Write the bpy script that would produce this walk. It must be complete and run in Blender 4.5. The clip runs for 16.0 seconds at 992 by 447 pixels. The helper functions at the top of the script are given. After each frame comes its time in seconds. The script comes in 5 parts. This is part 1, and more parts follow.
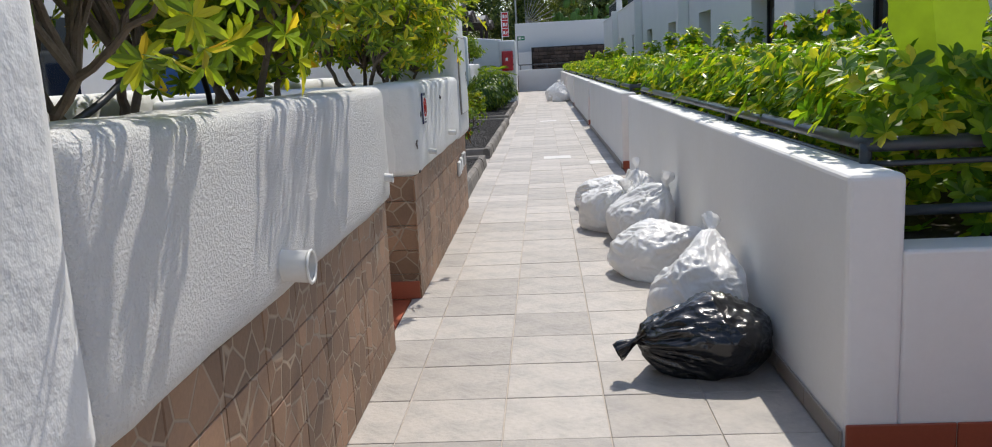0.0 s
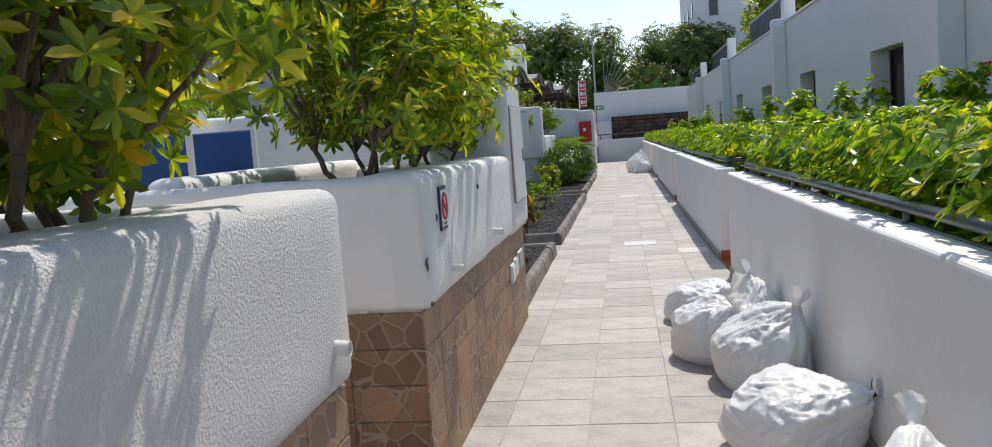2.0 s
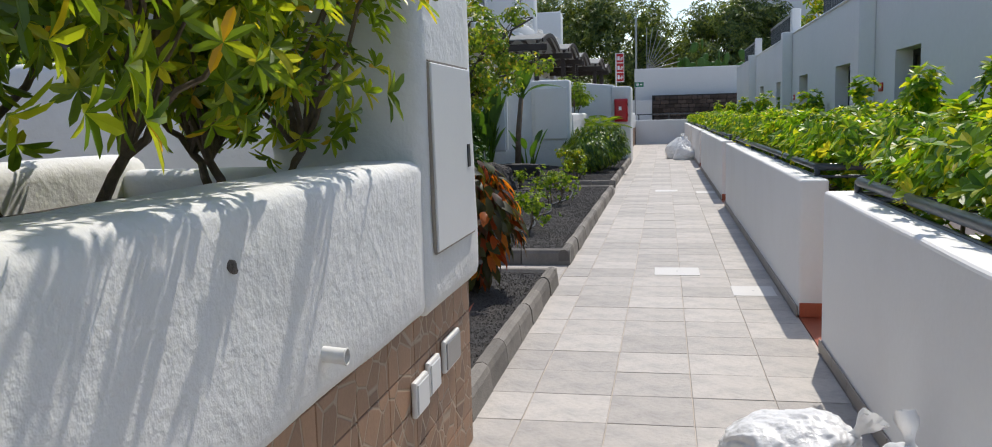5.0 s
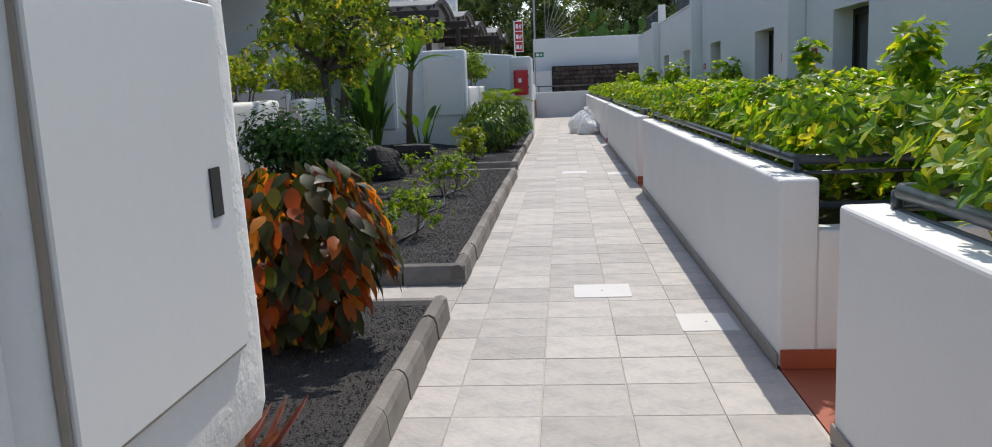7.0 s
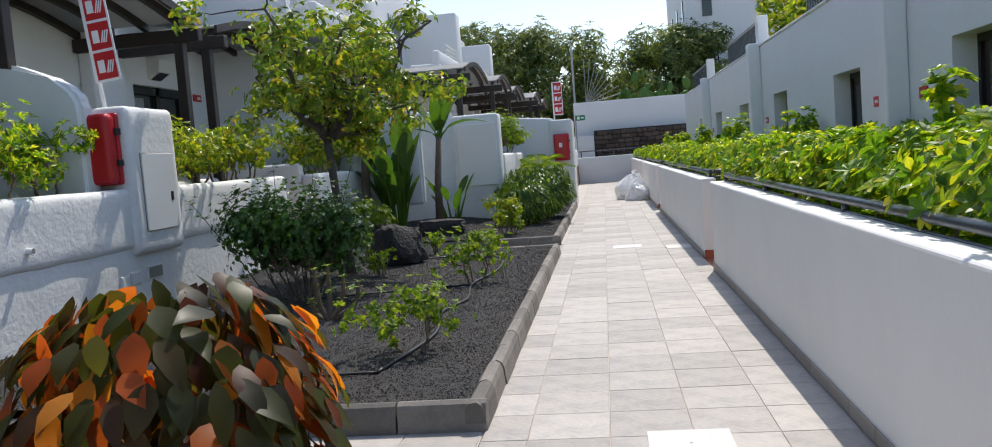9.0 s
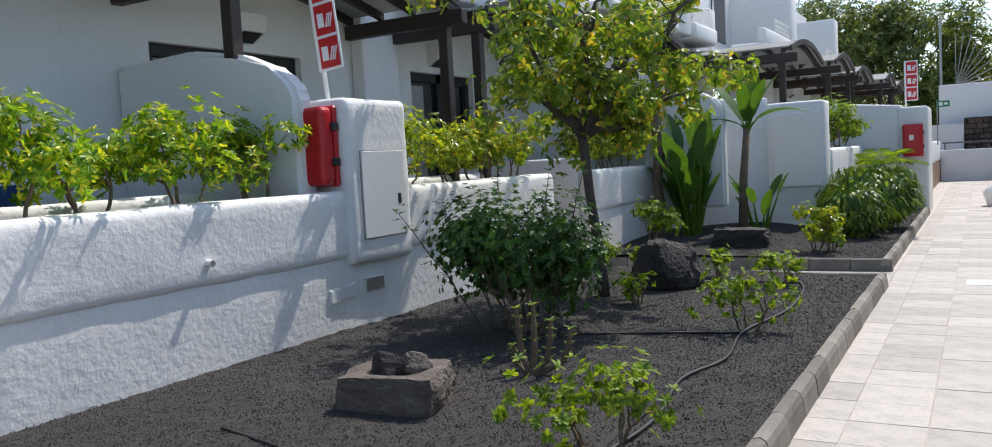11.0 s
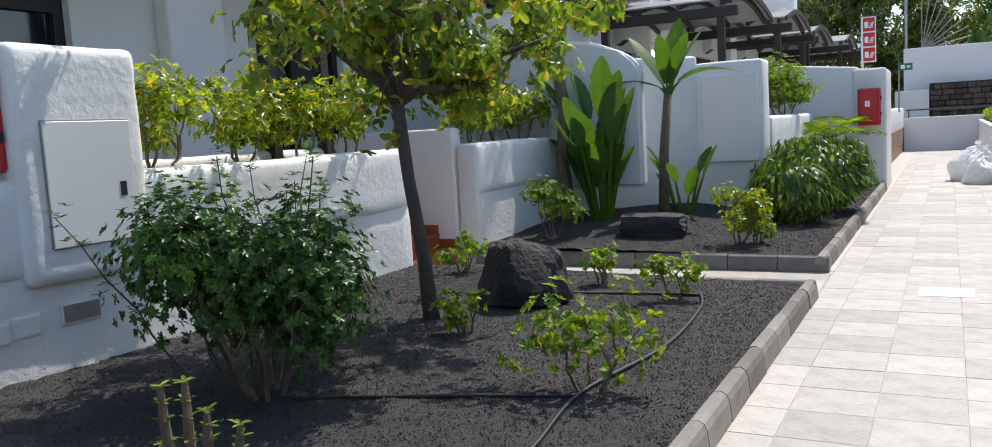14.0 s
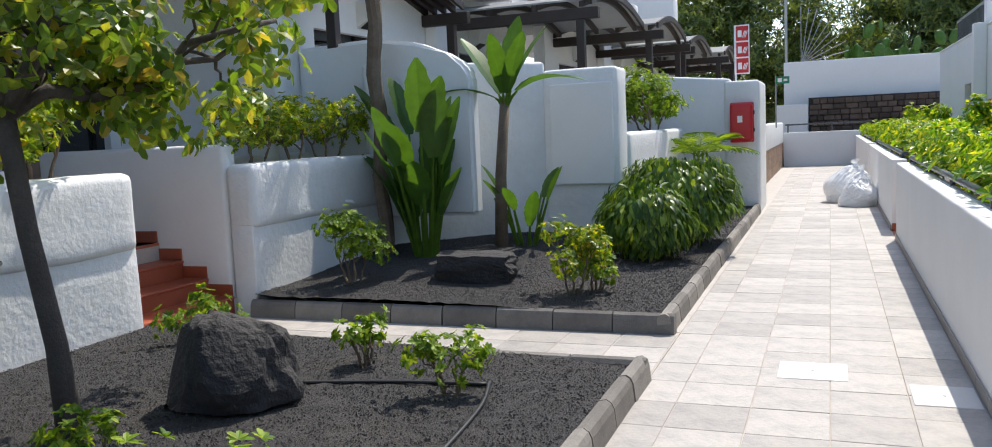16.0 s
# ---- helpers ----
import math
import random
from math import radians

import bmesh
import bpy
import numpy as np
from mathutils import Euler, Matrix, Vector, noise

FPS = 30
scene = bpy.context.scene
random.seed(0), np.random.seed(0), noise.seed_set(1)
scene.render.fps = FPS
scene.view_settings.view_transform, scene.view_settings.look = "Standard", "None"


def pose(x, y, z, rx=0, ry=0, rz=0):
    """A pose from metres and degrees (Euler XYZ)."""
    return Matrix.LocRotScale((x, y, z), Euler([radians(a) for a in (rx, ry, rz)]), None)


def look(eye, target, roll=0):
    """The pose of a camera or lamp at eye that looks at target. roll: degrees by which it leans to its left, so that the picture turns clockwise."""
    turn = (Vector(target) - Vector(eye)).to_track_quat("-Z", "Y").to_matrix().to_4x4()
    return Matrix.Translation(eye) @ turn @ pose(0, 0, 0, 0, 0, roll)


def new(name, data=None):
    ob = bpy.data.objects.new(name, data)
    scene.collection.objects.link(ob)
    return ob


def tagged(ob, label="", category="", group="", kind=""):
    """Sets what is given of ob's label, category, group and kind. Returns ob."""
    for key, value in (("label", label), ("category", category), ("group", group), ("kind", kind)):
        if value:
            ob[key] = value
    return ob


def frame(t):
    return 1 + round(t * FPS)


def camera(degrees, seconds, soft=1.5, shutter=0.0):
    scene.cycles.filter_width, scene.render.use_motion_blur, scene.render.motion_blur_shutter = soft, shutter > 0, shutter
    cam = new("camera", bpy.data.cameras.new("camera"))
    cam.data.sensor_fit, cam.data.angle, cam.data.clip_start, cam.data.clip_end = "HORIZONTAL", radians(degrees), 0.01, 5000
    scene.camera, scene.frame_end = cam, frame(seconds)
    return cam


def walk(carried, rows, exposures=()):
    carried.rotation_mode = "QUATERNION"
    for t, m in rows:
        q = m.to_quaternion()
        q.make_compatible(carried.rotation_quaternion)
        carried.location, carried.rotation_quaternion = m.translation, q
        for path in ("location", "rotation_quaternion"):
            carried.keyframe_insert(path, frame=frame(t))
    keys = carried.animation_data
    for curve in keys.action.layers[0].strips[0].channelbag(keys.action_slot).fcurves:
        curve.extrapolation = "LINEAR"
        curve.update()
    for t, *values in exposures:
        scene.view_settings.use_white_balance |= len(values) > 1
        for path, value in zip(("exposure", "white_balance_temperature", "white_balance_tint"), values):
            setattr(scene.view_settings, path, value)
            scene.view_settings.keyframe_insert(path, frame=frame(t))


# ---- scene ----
cam = camera(59.9, 16.0, soft=1.0)
PATH = [
    (0, (0.002, 0.004, 1.485), (-0.119, 1.968, 1.127), -3.0),
    (0.5, (0.009, 0.475, 1.507), (-0.312, 2.42, 1.173), -3.9),
    (1, (-0.009, 0.935, 1.527), (-0.372, 2.884, 1.265), -4.2),
    (1.5, (0.037, 1.479, 1.534), (-0.265, 3.447, 1.337), -3.7),
    (2, (0.037, 1.949, 1.519), (-0.265, 3.917, 1.331), -4.0),
    (2.5, (0.105, 2.532, 1.514), (-0.117, 4.5, 1.236), -3.7),
    (3, (0.198, 3.033, 1.488), (-0.003, 4.995, 1.155), -4.3),
    (3.5, (0.285, 3.59, 1.513), (0.039, 5.552, 1.211), -4.6),
    (4, (0.27, 4.193, 1.562), (-0.115, 6.142, 1.333), -3.0),
    (4.2, (0.218, 4.443, 1.562), (-0.189, 6.391, 1.367), -1.8),
    (6.3, (0.009, 6.548, 1.591), (-0.3, 8.494, 1.247), -2.4),
    (6.5, (-0.01, 6.803, 1.595), (-0.281, 8.76, 1.284), -2.1),
    (7, (-0.077, 7.329, 1.59), (-0.238, 9.297, 1.276), -2.3),
    (7.5, (-0.123, 7.917, 1.557), (-0.252, 9.899, 1.318), -3.7),
    (8, (-0.198, 8.413, 1.537), (-0.365, 10.391, 1.293), -4.0),
    (8.5, (-0.155, 8.944, 1.518), (-0.315, 10.92, 1.253), -5.0),
    (9, (-0.151, 9.494, 1.521), (-0.41, 11.471, 1.37), -4.5),
    (9.5, (-0.071, 10.11, 1.506), (-0.734, 11.997, 1.47), -6.7),
    (9.7, (-0.079, 10.34, 1.538), (-0.927, 12.149, 1.451), -5.2),
    (11.8, (0.208, 12.374, 1.68), (-0.785, 14.105, 1.539), -3.1),
    (12, (0.226, 12.56, 1.662), (-0.738, 14.307, 1.524), -3.1),
    (12.5, (0.222, 13.009, 1.713), (-0.704, 14.769, 1.505), -2.7),
    (13, (0.157, 13.437, 1.673), (-0.813, 15.175, 1.483), -2.4),
    (13.5, (0.117, 13.952, 1.654), (-0.83, 15.703, 1.464), -2.8),
    (14, (0.133, 14.5, 1.641), (-0.799, 16.257, 1.426), -3.3),
    (14.5, (0.118, 15.067, 1.671), (-0.72, 16.869, 1.444), -3.4),
    (15, (0.192, 15.641, 1.703), (-0.634, 17.447, 1.467), -3.8),
    (15.5, (0.149, 16.272, 1.692), (-0.615, 18.108, 1.48), -2.7),
    (16, (0.226, 16.878, 1.691), (-0.498, 18.73, 1.482), -2.6),
]
walk(cam, [(t, look(eye, target, roll)) for t, eye, target, roll in PATH],
     exposures=((0.0, 0.12), (4.0, 0.12), (6.5, 0.08), (8.0, 0.24), (9.6, 0.34), (12.0, 0.53), (16.0, 0.62)))

# ---------------------------------------------------------------- light
SUN_TO = Vector((0.17, 0.67, 1.04)).normalized()
sun = new("sun", bpy.data.lights.new("sun", "SUN"))
sun.data.energy, sun.data.angle, sun.data.color = 3.4, radians(0.53), (1.0, 0.94, 0.85)
sun.matrix_world = look(SUN_TO * 30, (0, 0, 0))
world = bpy.data.worlds.new("world")
scene.world = world
world.use_nodes = True
wn = world.node_tree
sky = wn.nodes.new("ShaderNodeTexSky")
sky.sky_type, sky.sun_disc = "NISHITA", False
sky.sun_elevation, sky.sun_rotation = math.asin(SUN_TO.z), math.atan2(SUN_TO.x, SUN_TO.y)
sky.dust_density, sky.air_density = 1.0, 1.0
wn.nodes["Background"].inputs["Strength"].default_value = 0.15
wn.links.new(sky.outputs[0], wn.nodes["Background"].inputs["Color"])


# ---------------------------------------------------------------- materials
def material(name, colour, rough=0.7, vary=0.15, coarse=1.5, fine=40.0, bump=0.2, bump_size=0.02, second=None,
             amount=0.35, metal=0.0, island=0.0, each=0.0, spec=0.5, thin=0.0):
    """Two scales of colour variation and relief; second: stain colour; island/each: tone change per piece; thin: light let through."""
    m = bpy.data.materials.new(name)
    m.use_nodes = True
    t = m.node_tree
    b = t.nodes["Principled BSDF"]
    b.inputs["Roughness"].default_value, b.inputs["Metallic"].default_value = rough, metal
    b.inputs["Specular IOR Level"].default_value = spec

    def node(kind, **values):
        n = t.nodes.new(kind)
        for key, value in values.items():
            n.inputs[key].default_value = value
        return n
    co = t.nodes.new("ShaderNodeTexCoord").outputs["Object"]
    big = node("ShaderNodeTexNoise", Scale=coarse, Detail=5.0, Roughness=0.6)
    small = node("ShaderNodeTexNoise", Scale=fine, Detail=4.0, Roughness=0.6)
    t.links.new(co, big.inputs["Vector"]), t.links.new(co, small.inputs["Vector"])
    ramp = t.nodes.new("ShaderNodeValToRGB")
    ramp.color_ramp.elements[0].position, ramp.color_ramp.elements[1].position = 0.45, 0.75
    t.links.new(big.outputs["Fac"], ramp.inputs["Fac"])
    mix = t.nodes.new("ShaderNodeMix")
    mix.data_type = "RGBA"
    other = second or tuple(c * (1 - vary) for c in colour)
    mix.inputs["A"].default_value, mix.inputs["B"].default_value = (*colour, 1), (*other, 1)
    scale = node("ShaderNodeMath")
    scale.operation = "MULTIPLY"
    scale.inputs[1].default_value = amount if second else 1.0
    t.links.new(ramp.outputs["Color"], scale.inputs[0]), t.links.new(scale.outputs[0], mix.inputs["Factor"])
    hsv = t.nodes.new("ShaderNodeHueSaturation")
    t.links.new(mix.outputs["Result"], hsv.inputs["Color"])
    tone = t.nodes.new("ShaderNodeMapRange")
    tone.inputs["To Min"].default_value, tone.inputs["To Max"].default_value = 1 - vary, 1 + vary
    t.links.new(small.outputs["Fac"], tone.inputs["Value"])
    value = tone.outputs["Result"]
    for share, kind, out in ((island, "ShaderNodeNewGeometry", "Random Per Island"), (each, "ShaderNodeObjectInfo", "Random")):
        if share:
            r = t.nodes.new("ShaderNodeMapRange")
            r.inputs["To Min"].default_value, r.inputs["To Max"].default_value = 1 - share, 1 + share
            t.links.new(t.nodes.new(kind).outputs[out], r.inputs["Value"])
            k = t.nodes.new("ShaderNodeMath")
            k.operation = "MULTIPLY"
            t.links.new(value, k.inputs[0]), t.links.new(r.outputs["Result"], k.inputs[1])
            value = k.outputs[0]
    t.links.new(value, hsv.inputs["Value"])
    t.links.new(hsv.outputs["Color"], b.inputs["Base Color"])
    if bump:
        bn = node("ShaderNodeBump", Strength=bump, Distance=bump_size)
        t.links.new(small.outputs["Fac"], bn.inputs["Height"]), t.links.new(bn.outputs["Normal"], b.inputs["Normal"])
    if thin:
        out = t.nodes["Material Output"]
        tr = t.nodes.new("ShaderNodeBsdfTranslucent")
        ms = t.nodes.new("ShaderNodeMixShader")
        ms.inputs[0].default_value = thin
        t.links.new(hsv.outputs["Color"], tr.inputs["Color"])
        t.links.new(b.outputs[0], ms.inputs[1]), t.links.new(tr.outputs[0], ms.inputs[2]), t.links.new(ms.outputs[0], out.inputs["Surface"])
    return m


def leaf_material(name, colours, rough=0.38, thin=0.4, spec=0.45):
    """Leaf tones picked per leaf from a list of (share, colour), with light let through."""
    m = bpy.data.materials.new(name)
    m.use_nodes = True
    t = m.node_tree
    b = t.nodes["Principled BSDF"]
    b.inputs["Roughness"].default_value, b.inputs["Specular IOR Level"].default_value = rough, spec
    ramp = t.nodes.new("ShaderNodeValToRGB")
    ramp.color_ramp.interpolation = "LINEAR"
    e = ramp.color_ramp.elements
    e[0].position, e[0].color = colours[0][0], (*colours[0][1], 1)
    e[1].position, e[1].color = colours[-1][0], (*colours[-1][1], 1)
    for share, c in colours[1:-1]:
        x = e.new(share)
        x.color = (*c, 1)
    t.links.new(t.nodes.new("ShaderNodeNewGeometry").outputs["Random Per Island"], ramp.inputs["Fac"])
    co = t.nodes.new("ShaderNodeTexCoord").outputs["Object"]
    n = t.nodes.new("ShaderNodeTexNoise")
    n.inputs["Scale"].default_value, n.inputs["Detail"].default_value = 9.0, 3.0
    t.links.new(co, n.inputs["Vector"])
    tone = t.nodes.new("ShaderNodeMapRange")
    tone.inputs["To Min"].default_value, tone.inputs["To Max"].default_value = 0.6, 1.4
    t.links.new(n.outputs["Fac"], tone.inputs["Value"])
    hsv = t.nodes.new("ShaderNodeHueSaturation")
    t.links.new(ramp.outputs["Color"], hsv.inputs["Color"]), t.links.new(tone.outputs["Result"], hsv.inputs["Value"])
    t.links.new(hsv.outputs["Color"], b.inputs["Base Color"])
    tr = t.nodes.new("ShaderNodeBsdfTranslucent")
    warm = t.nodes.new("ShaderNodeMix")
    warm.data_type, warm.blend_type = "RGBA", "MULTIPLY"
    warm.inputs["Factor"].default_value = 1.0
    warm.inputs["B"].default_value = (1.7, 1.6, 0.6, 1)
    t.links.new(hsv.outputs["Color"], warm.inputs["A"]), t.links.new(warm.outputs["Result"], tr.inputs["Color"])
    ms = t.nodes.new("ShaderNodeMixShader")
    ms.inputs[0].default_value = thin
    t.links.new(b.outputs[0], ms.inputs[1]), t.links.new(tr.outputs[0], ms.inputs[2])
    t.links.new(ms.outputs[0], t.nodes["Material Output"].inputs["Surface"])
    return m


def crazy_material(name):
    """Ceramic tile with a crazy-paving relief: irregular flags in browns and pale joints."""
    m = material(name, (0.29, 0.165, 0.095), 0.55, 0.2, 3.0, 60.0, 0.25, 0.004, each=0.22)
    t = m.node_tree
    b = t.nodes["Principled BSDF"]
    co = t.nodes.new("ShaderNodeNewGeometry").outputs["Position"]
    edge, cell = t.nodes.new("ShaderNodeTexVoronoi"), t.nodes.new("ShaderNodeTexVoronoi")
    edge.feature = "DISTANCE_TO_EDGE"
    for v in (edge, cell):
        v.inputs["Scale"].default_value = 8.5
        t.links.new(co, v.inputs["Vector"])
    joint = t.nodes.new("ShaderNodeMapRange")
    joint.inputs["From Min"].default_value, joint.inputs["From Max"].default_value = 0.018, 0.05
    t.links.new(edge.outputs["Distance"], joint.inputs["Value"])
    tone = t.nodes.new("ShaderNodeMapRange")
    tone.inputs["To Min"].default_value, tone.inputs["To Max"].default_value = 0.7, 1.2
    sep = t.nodes.new("ShaderNodeSeparateColor")
    t.links.new(cell.outputs["Color"], sep.inputs[0]), t.links.new(sep.outputs[0], tone.inputs["Value"])
    old = b.inputs["Base Color"].links[0].from_socket
    mul = t.nodes.new("ShaderNodeMix")
    mul.data_type, mul.blend_type = "RGBA", "MULTIPLY"
    mul.inputs["Factor"].default_value = 1.0
    t.links.new(old, mul.inputs["A"]), t.links.new(tone.outputs["Result"], mul.inputs["B"])
    mix = t.nodes.new("ShaderNodeMix")
    mix.data_type = "RGBA"
    mix.inputs["A"].default_value = (0.36, 0.27, 0.19, 1)
    t.links.new(joint.outputs["Result"], mix.inputs["Factor"]), t.links.new(mul.outputs["Result"], mix.inputs["B"])
    t.links.new(mix.outputs["Result"], b.inputs["Base Color"])
    bn = t.nodes.new("ShaderNodeBump")
    bn.inputs["Strength"].default_value, bn.inputs["Distance"].default_value = 0.6, 0.006
    t.links.new(joint.outputs["Result"], bn.inputs["Height"])
    t.links.new(b.inputs["Normal"].links[0].from_socket, bn.inputs["Normal"])
    t.links.new(bn.outputs["Normal"], b.inputs["Normal"])
    return m


WHITE = (0.80, 0.79, 0.765)
M = dict(
    rough_white=material("rough_white_render", WHITE, 0.85, 0.07, 2.5, 105.0, 1.0, 0.014, second=(0.60, 0.585, 0.55), amount=0.3),
    lumpy_white=material("lumpy_white_render", (0.78, 0.78, 0.765), 0.8, 0.06, 1.8, 14.0, 0.42, 0.022, second=(0.60, 0.59, 0.56), amount=0.35),
    smooth_white=material("smooth_white_paint", (0.82, 0.81, 0.79), 0.75, 0.03, 0.9, 30.0, 0.12, 0.01, second=(0.66, 0.63, 0.58), amount=0.25),
    far_white=material("white_facade_paint", (0.78, 0.78, 0.78), 0.8, 0.04, 0.6, 12.0, 0.15, 0.01),
    metal_white=material("painted_cabinet_door", (0.74, 0.745, 0.74), 0.45, 0.03, 2.0, 60.0, 0.05, 0.003),
    tile=material("grey_stone_floor_tile", (0.42, 0.385, 0.35), 0.6, 0.16, 5.0, 26.0, 0.55, 0.010, second=(0.26, 0.25, 0.24), amount=0.75, each=0.16),
    tile_far=material("grey_stone_floor_tile_joined", (0.42, 0.385, 0.35), 0.6, 0.16, 5.0, 26.0, 0.4, 0.010, second=(0.26, 0.25, 0.24), amount=0.75, island=0.16),
    tile_pale=material("pale_replacement_tile", (0.62, 0.60, 0.57), 0.5, 0.05, 3.0, 60.0, 0.15, 0.004),
    grout=material("cement_joint", (0.52, 0.46, 0.40), 0.9, 0.15, 4.0, 80.0, 0.3, 0.004),
    skirt=material("taupe_skirting_tile", (0.30, 0.26, 0.22), 0.5, 0.08, 3.0, 50.0, 0.15, 0.004, each=0.08),
    red=material("terracotta_red_tile", (0.36, 0.085, 0.04), 0.4, 0.12, 5.0, 60.0, 0.15, 0.004, each=0.12),
    crazy=crazy_material("crazy_paving_wall_tile"),
    curb=material("weathered_concrete_curb", (0.225, 0.205, 0.18), 0.85, 0.2, 4.0, 70.0, 0.5, 0.01, second=(0.12, 0.11, 0.10), amount=0.7, each=0.3),
    gravel=material("black_volcanic_gravel", (0.052, 0.049, 0.048), 0.9, 0.75, 1.2, 95.0, 1.0, 0.03, second=(0.085, 0.072, 0.062), amount=0.6),
    grain=material("volcanic_grain", (0.058, 0.053, 0.05), 0.85, 0.3, 5.0, 60.0, 0.3, 0.004, island=0.7),
    lava=material("black_lava_rock", (0.035, 0.033, 0.033), 0.85, 0.35, 3.0, 25.0, 1.0, 0.03, second=(0.075, 0.065, 0.06), amount=0.7),
    brownrock=material("brown_lava_stone", (0.12, 0.10, 0.085), 0.9, 0.4, 5.0, 30.0, 1.0, 0.03, second=(0.22, 0.20, 0.18), amount=0.7),
    soil=material("dark_planter_soil", (0.05, 0.04, 0.033), 0.95, 0.4, 5.0, 60.0, 0.8, 0.02),
    rail=material("dark_blue_grey_rail_paint", (0.045, 0.055, 0.065), 0.35, 0.15, 4.0, 60.0, 0.05, 0.003),
    wood=material("dark_brown_stained_timber", (0.035, 0.024, 0.02), 0.55, 0.25, 3.0, 40.0, 0.3, 0.006),
    roofsheet=material("translucent_grey_roof_sheet", (0.36, 0.37, 0.37), 0.6, 0.1, 2.0, 30.0, 0.1, 0.006, thin=0.4),
    bark=material("grey_brown_bark", (0.16, 0.115, 0.08), 0.9, 0.3, 6.0, 50.0, 0.7, 0.012, second=(0.25, 0.2, 0.15), amount=0.6),
    darkbark=material("dark_grey_bark", (0.085, 0.07, 0.06), 0.9, 0.3, 6.0, 50.0, 0.7, 0.012, second=(0.13, 0.11, 0.1), amount=0.6),
    hose=material("black_irrigation_hose", (0.02, 0.02, 0.021), 0.45, 0.2, 4.0, 60.0, 0.1, 0.003),
    pvc=material("white_plastic_pipe", (0.78, 0.77, 0.74), 0.4, 0.04, 5.0, 60.0, 0.05, 0.002),
    bag=material("white_plastic_bag", (0.91, 0.91, 0.905), 0.40, 0.02, 3.0, 11.0, 0.55, 0.03, thin=0.2),
    blackbag=material("black_plastic_bag", (0.012, 0.012, 0.013), 0.2, 0.2, 3.0, 16.0, 0.5, 0.02, spec=0.7),
    redbox=material("red_fibreglass", (0.50, 0.012, 0.02), 0.35, 0.06, 2.0, 60.0, 0.05, 0.003),
    black=material("black_plastic", (0.015, 0.015, 0.015), 0.5, 0.2, 4.0, 60.0, 0.05, 0.003),
    signred=material("sign_red", (0.55, 0.02, 0.02), 0.4, 0.04, 4.0, 60.0, 0.0),
    signwhite=material("sign_white", (0.82, 0.82, 0.82), 0.4, 0.02, 4.0, 60.0, 0.0),
    signgreen=material("sign_green", (0.01, 0.22, 0.10), 0.4, 0.04, 4.0, 60.0, 0.0),
    signblue=material("sign_dark_blue", (0.03, 0.035, 0.10), 0.4, 0.04, 4.0, 60.0, 0.0),
    glassdark=material("dark_window_glass", (0.012, 0.014, 0.016), 0.06, 0.1, 1.0, 20.0, 0.0, spec=0.8),
    doorbrown=material("dark_brown_door", (0.05, 0.036, 0.028), 0.45, 0.2, 3.0, 50.0, 0.15, 0.004),
    blue=material("blue_sling_fabric", (0.03, 0.10, 0.28), 0.7, 0.1, 4.0, 120.0, 0.2, 0.003),
    grey=material("grey_metal", (0.35, 0.35, 0.35), 0.4, 0.1, 4.0, 60.0, 0.05, 0.003, metal=0.8),
    drystone=material("brown_basalt_stone", (0.085, 0.062, 0.05), 0.9, 0.3, 4.0, 30.0, 0.8, 0.02, each=0.4, island=0.4),
    ground=material("dry_ground", (0.30, 0.26, 0.21), 0.95, 0.2, 0.3, 8.0, 0.3, 0.03),
    terrace=material("terrace_tile", (0.58, 0.51, 0.44), 0.6, 0.1, 2.0, 30.0, 0.1, 0.005),
    hedge=leaf_material("glossy_hedge_leaf", ((0.0, (0.06, 0.15, 0.014)), (0.45, (0.15, 0.29, 0.02)), (0.75, (0.34, 0.46, 0.03)), (1.0, (0.60, 0.54, 0.05))), thin=0.5),
    shrub=leaf_material("umbrella_shrub_leaf", ((0.0, (0.07, 0.13, 0.015)), (0.45, (0.17, 0.26, 0.022)), (0.8, (0.34, 0.40, 0.03)), (0.97, (0.5, 0.44, 0.04)), (1.0, (0.6, 0.35, 0.03))), rough=0.3, thin=0.5, spec=0.55),
    treeleaf=leaf_material("garden_tree_leaf", ((0.0, (0.06, 0.12, 0.018)), (0.5, (0.15, 0.24, 0.03)), (0.85, (0.28, 0.33, 0.045)), (1.0, (0.42, 0.30, 0.05))), thin=0.5),
    darkleaf=leaf_material("dark_green_leaf", ((0.0, (0.02, 0.07, 0.014)), (0.6, (0.05, 0.13, 0.02)), (1.0, (0.09, 0.19, 0.03))), thin=0.3),
    limeleaf=leaf_material("lime_green_leaf", ((0.0, (0.06, 0.13, 0.014)), (0.5, (0.15, 0.25, 0.025)), (1.0, (0.34, 0.42, 0.05))), rough=0.5, spec=0.3),
    croton=leaf_material("copper_leaf", ((0.0, (0.03, 0.025, 0.012)), (0.3, (0.06, 0.075, 0.016)), (0.6, (0.075, 0.032, 0.014)), (0.8, (0.40, 0.07, 0.012)), (1.0, (0.60, 0.24, 0.025))), rough=0.42, thin=0.5, spec=0.35),
    dome=leaf_material("drooping_dome_leaf", ((0.0, (0.03, 0.08, 0.012)), (0.6, (0.09, 0.17, 0.018)), (1.0, (0.26, 0.34, 0.04))), thin=0.35),
    banana=leaf_material("banana_leaf", ((0.0, (0.035, 0.09, 0.016)), (0.5, (0.07, 0.15, 0.022)), (1.0, (0.14, 0.25, 0.034))), thin=0.4),
    yellowbanana=leaf_material("pale_banana_leaf", ((0.0, (0.16, 0.26, 0.02)), (1.0, (0.22, 0.32, 0.03))), thin=0.6),
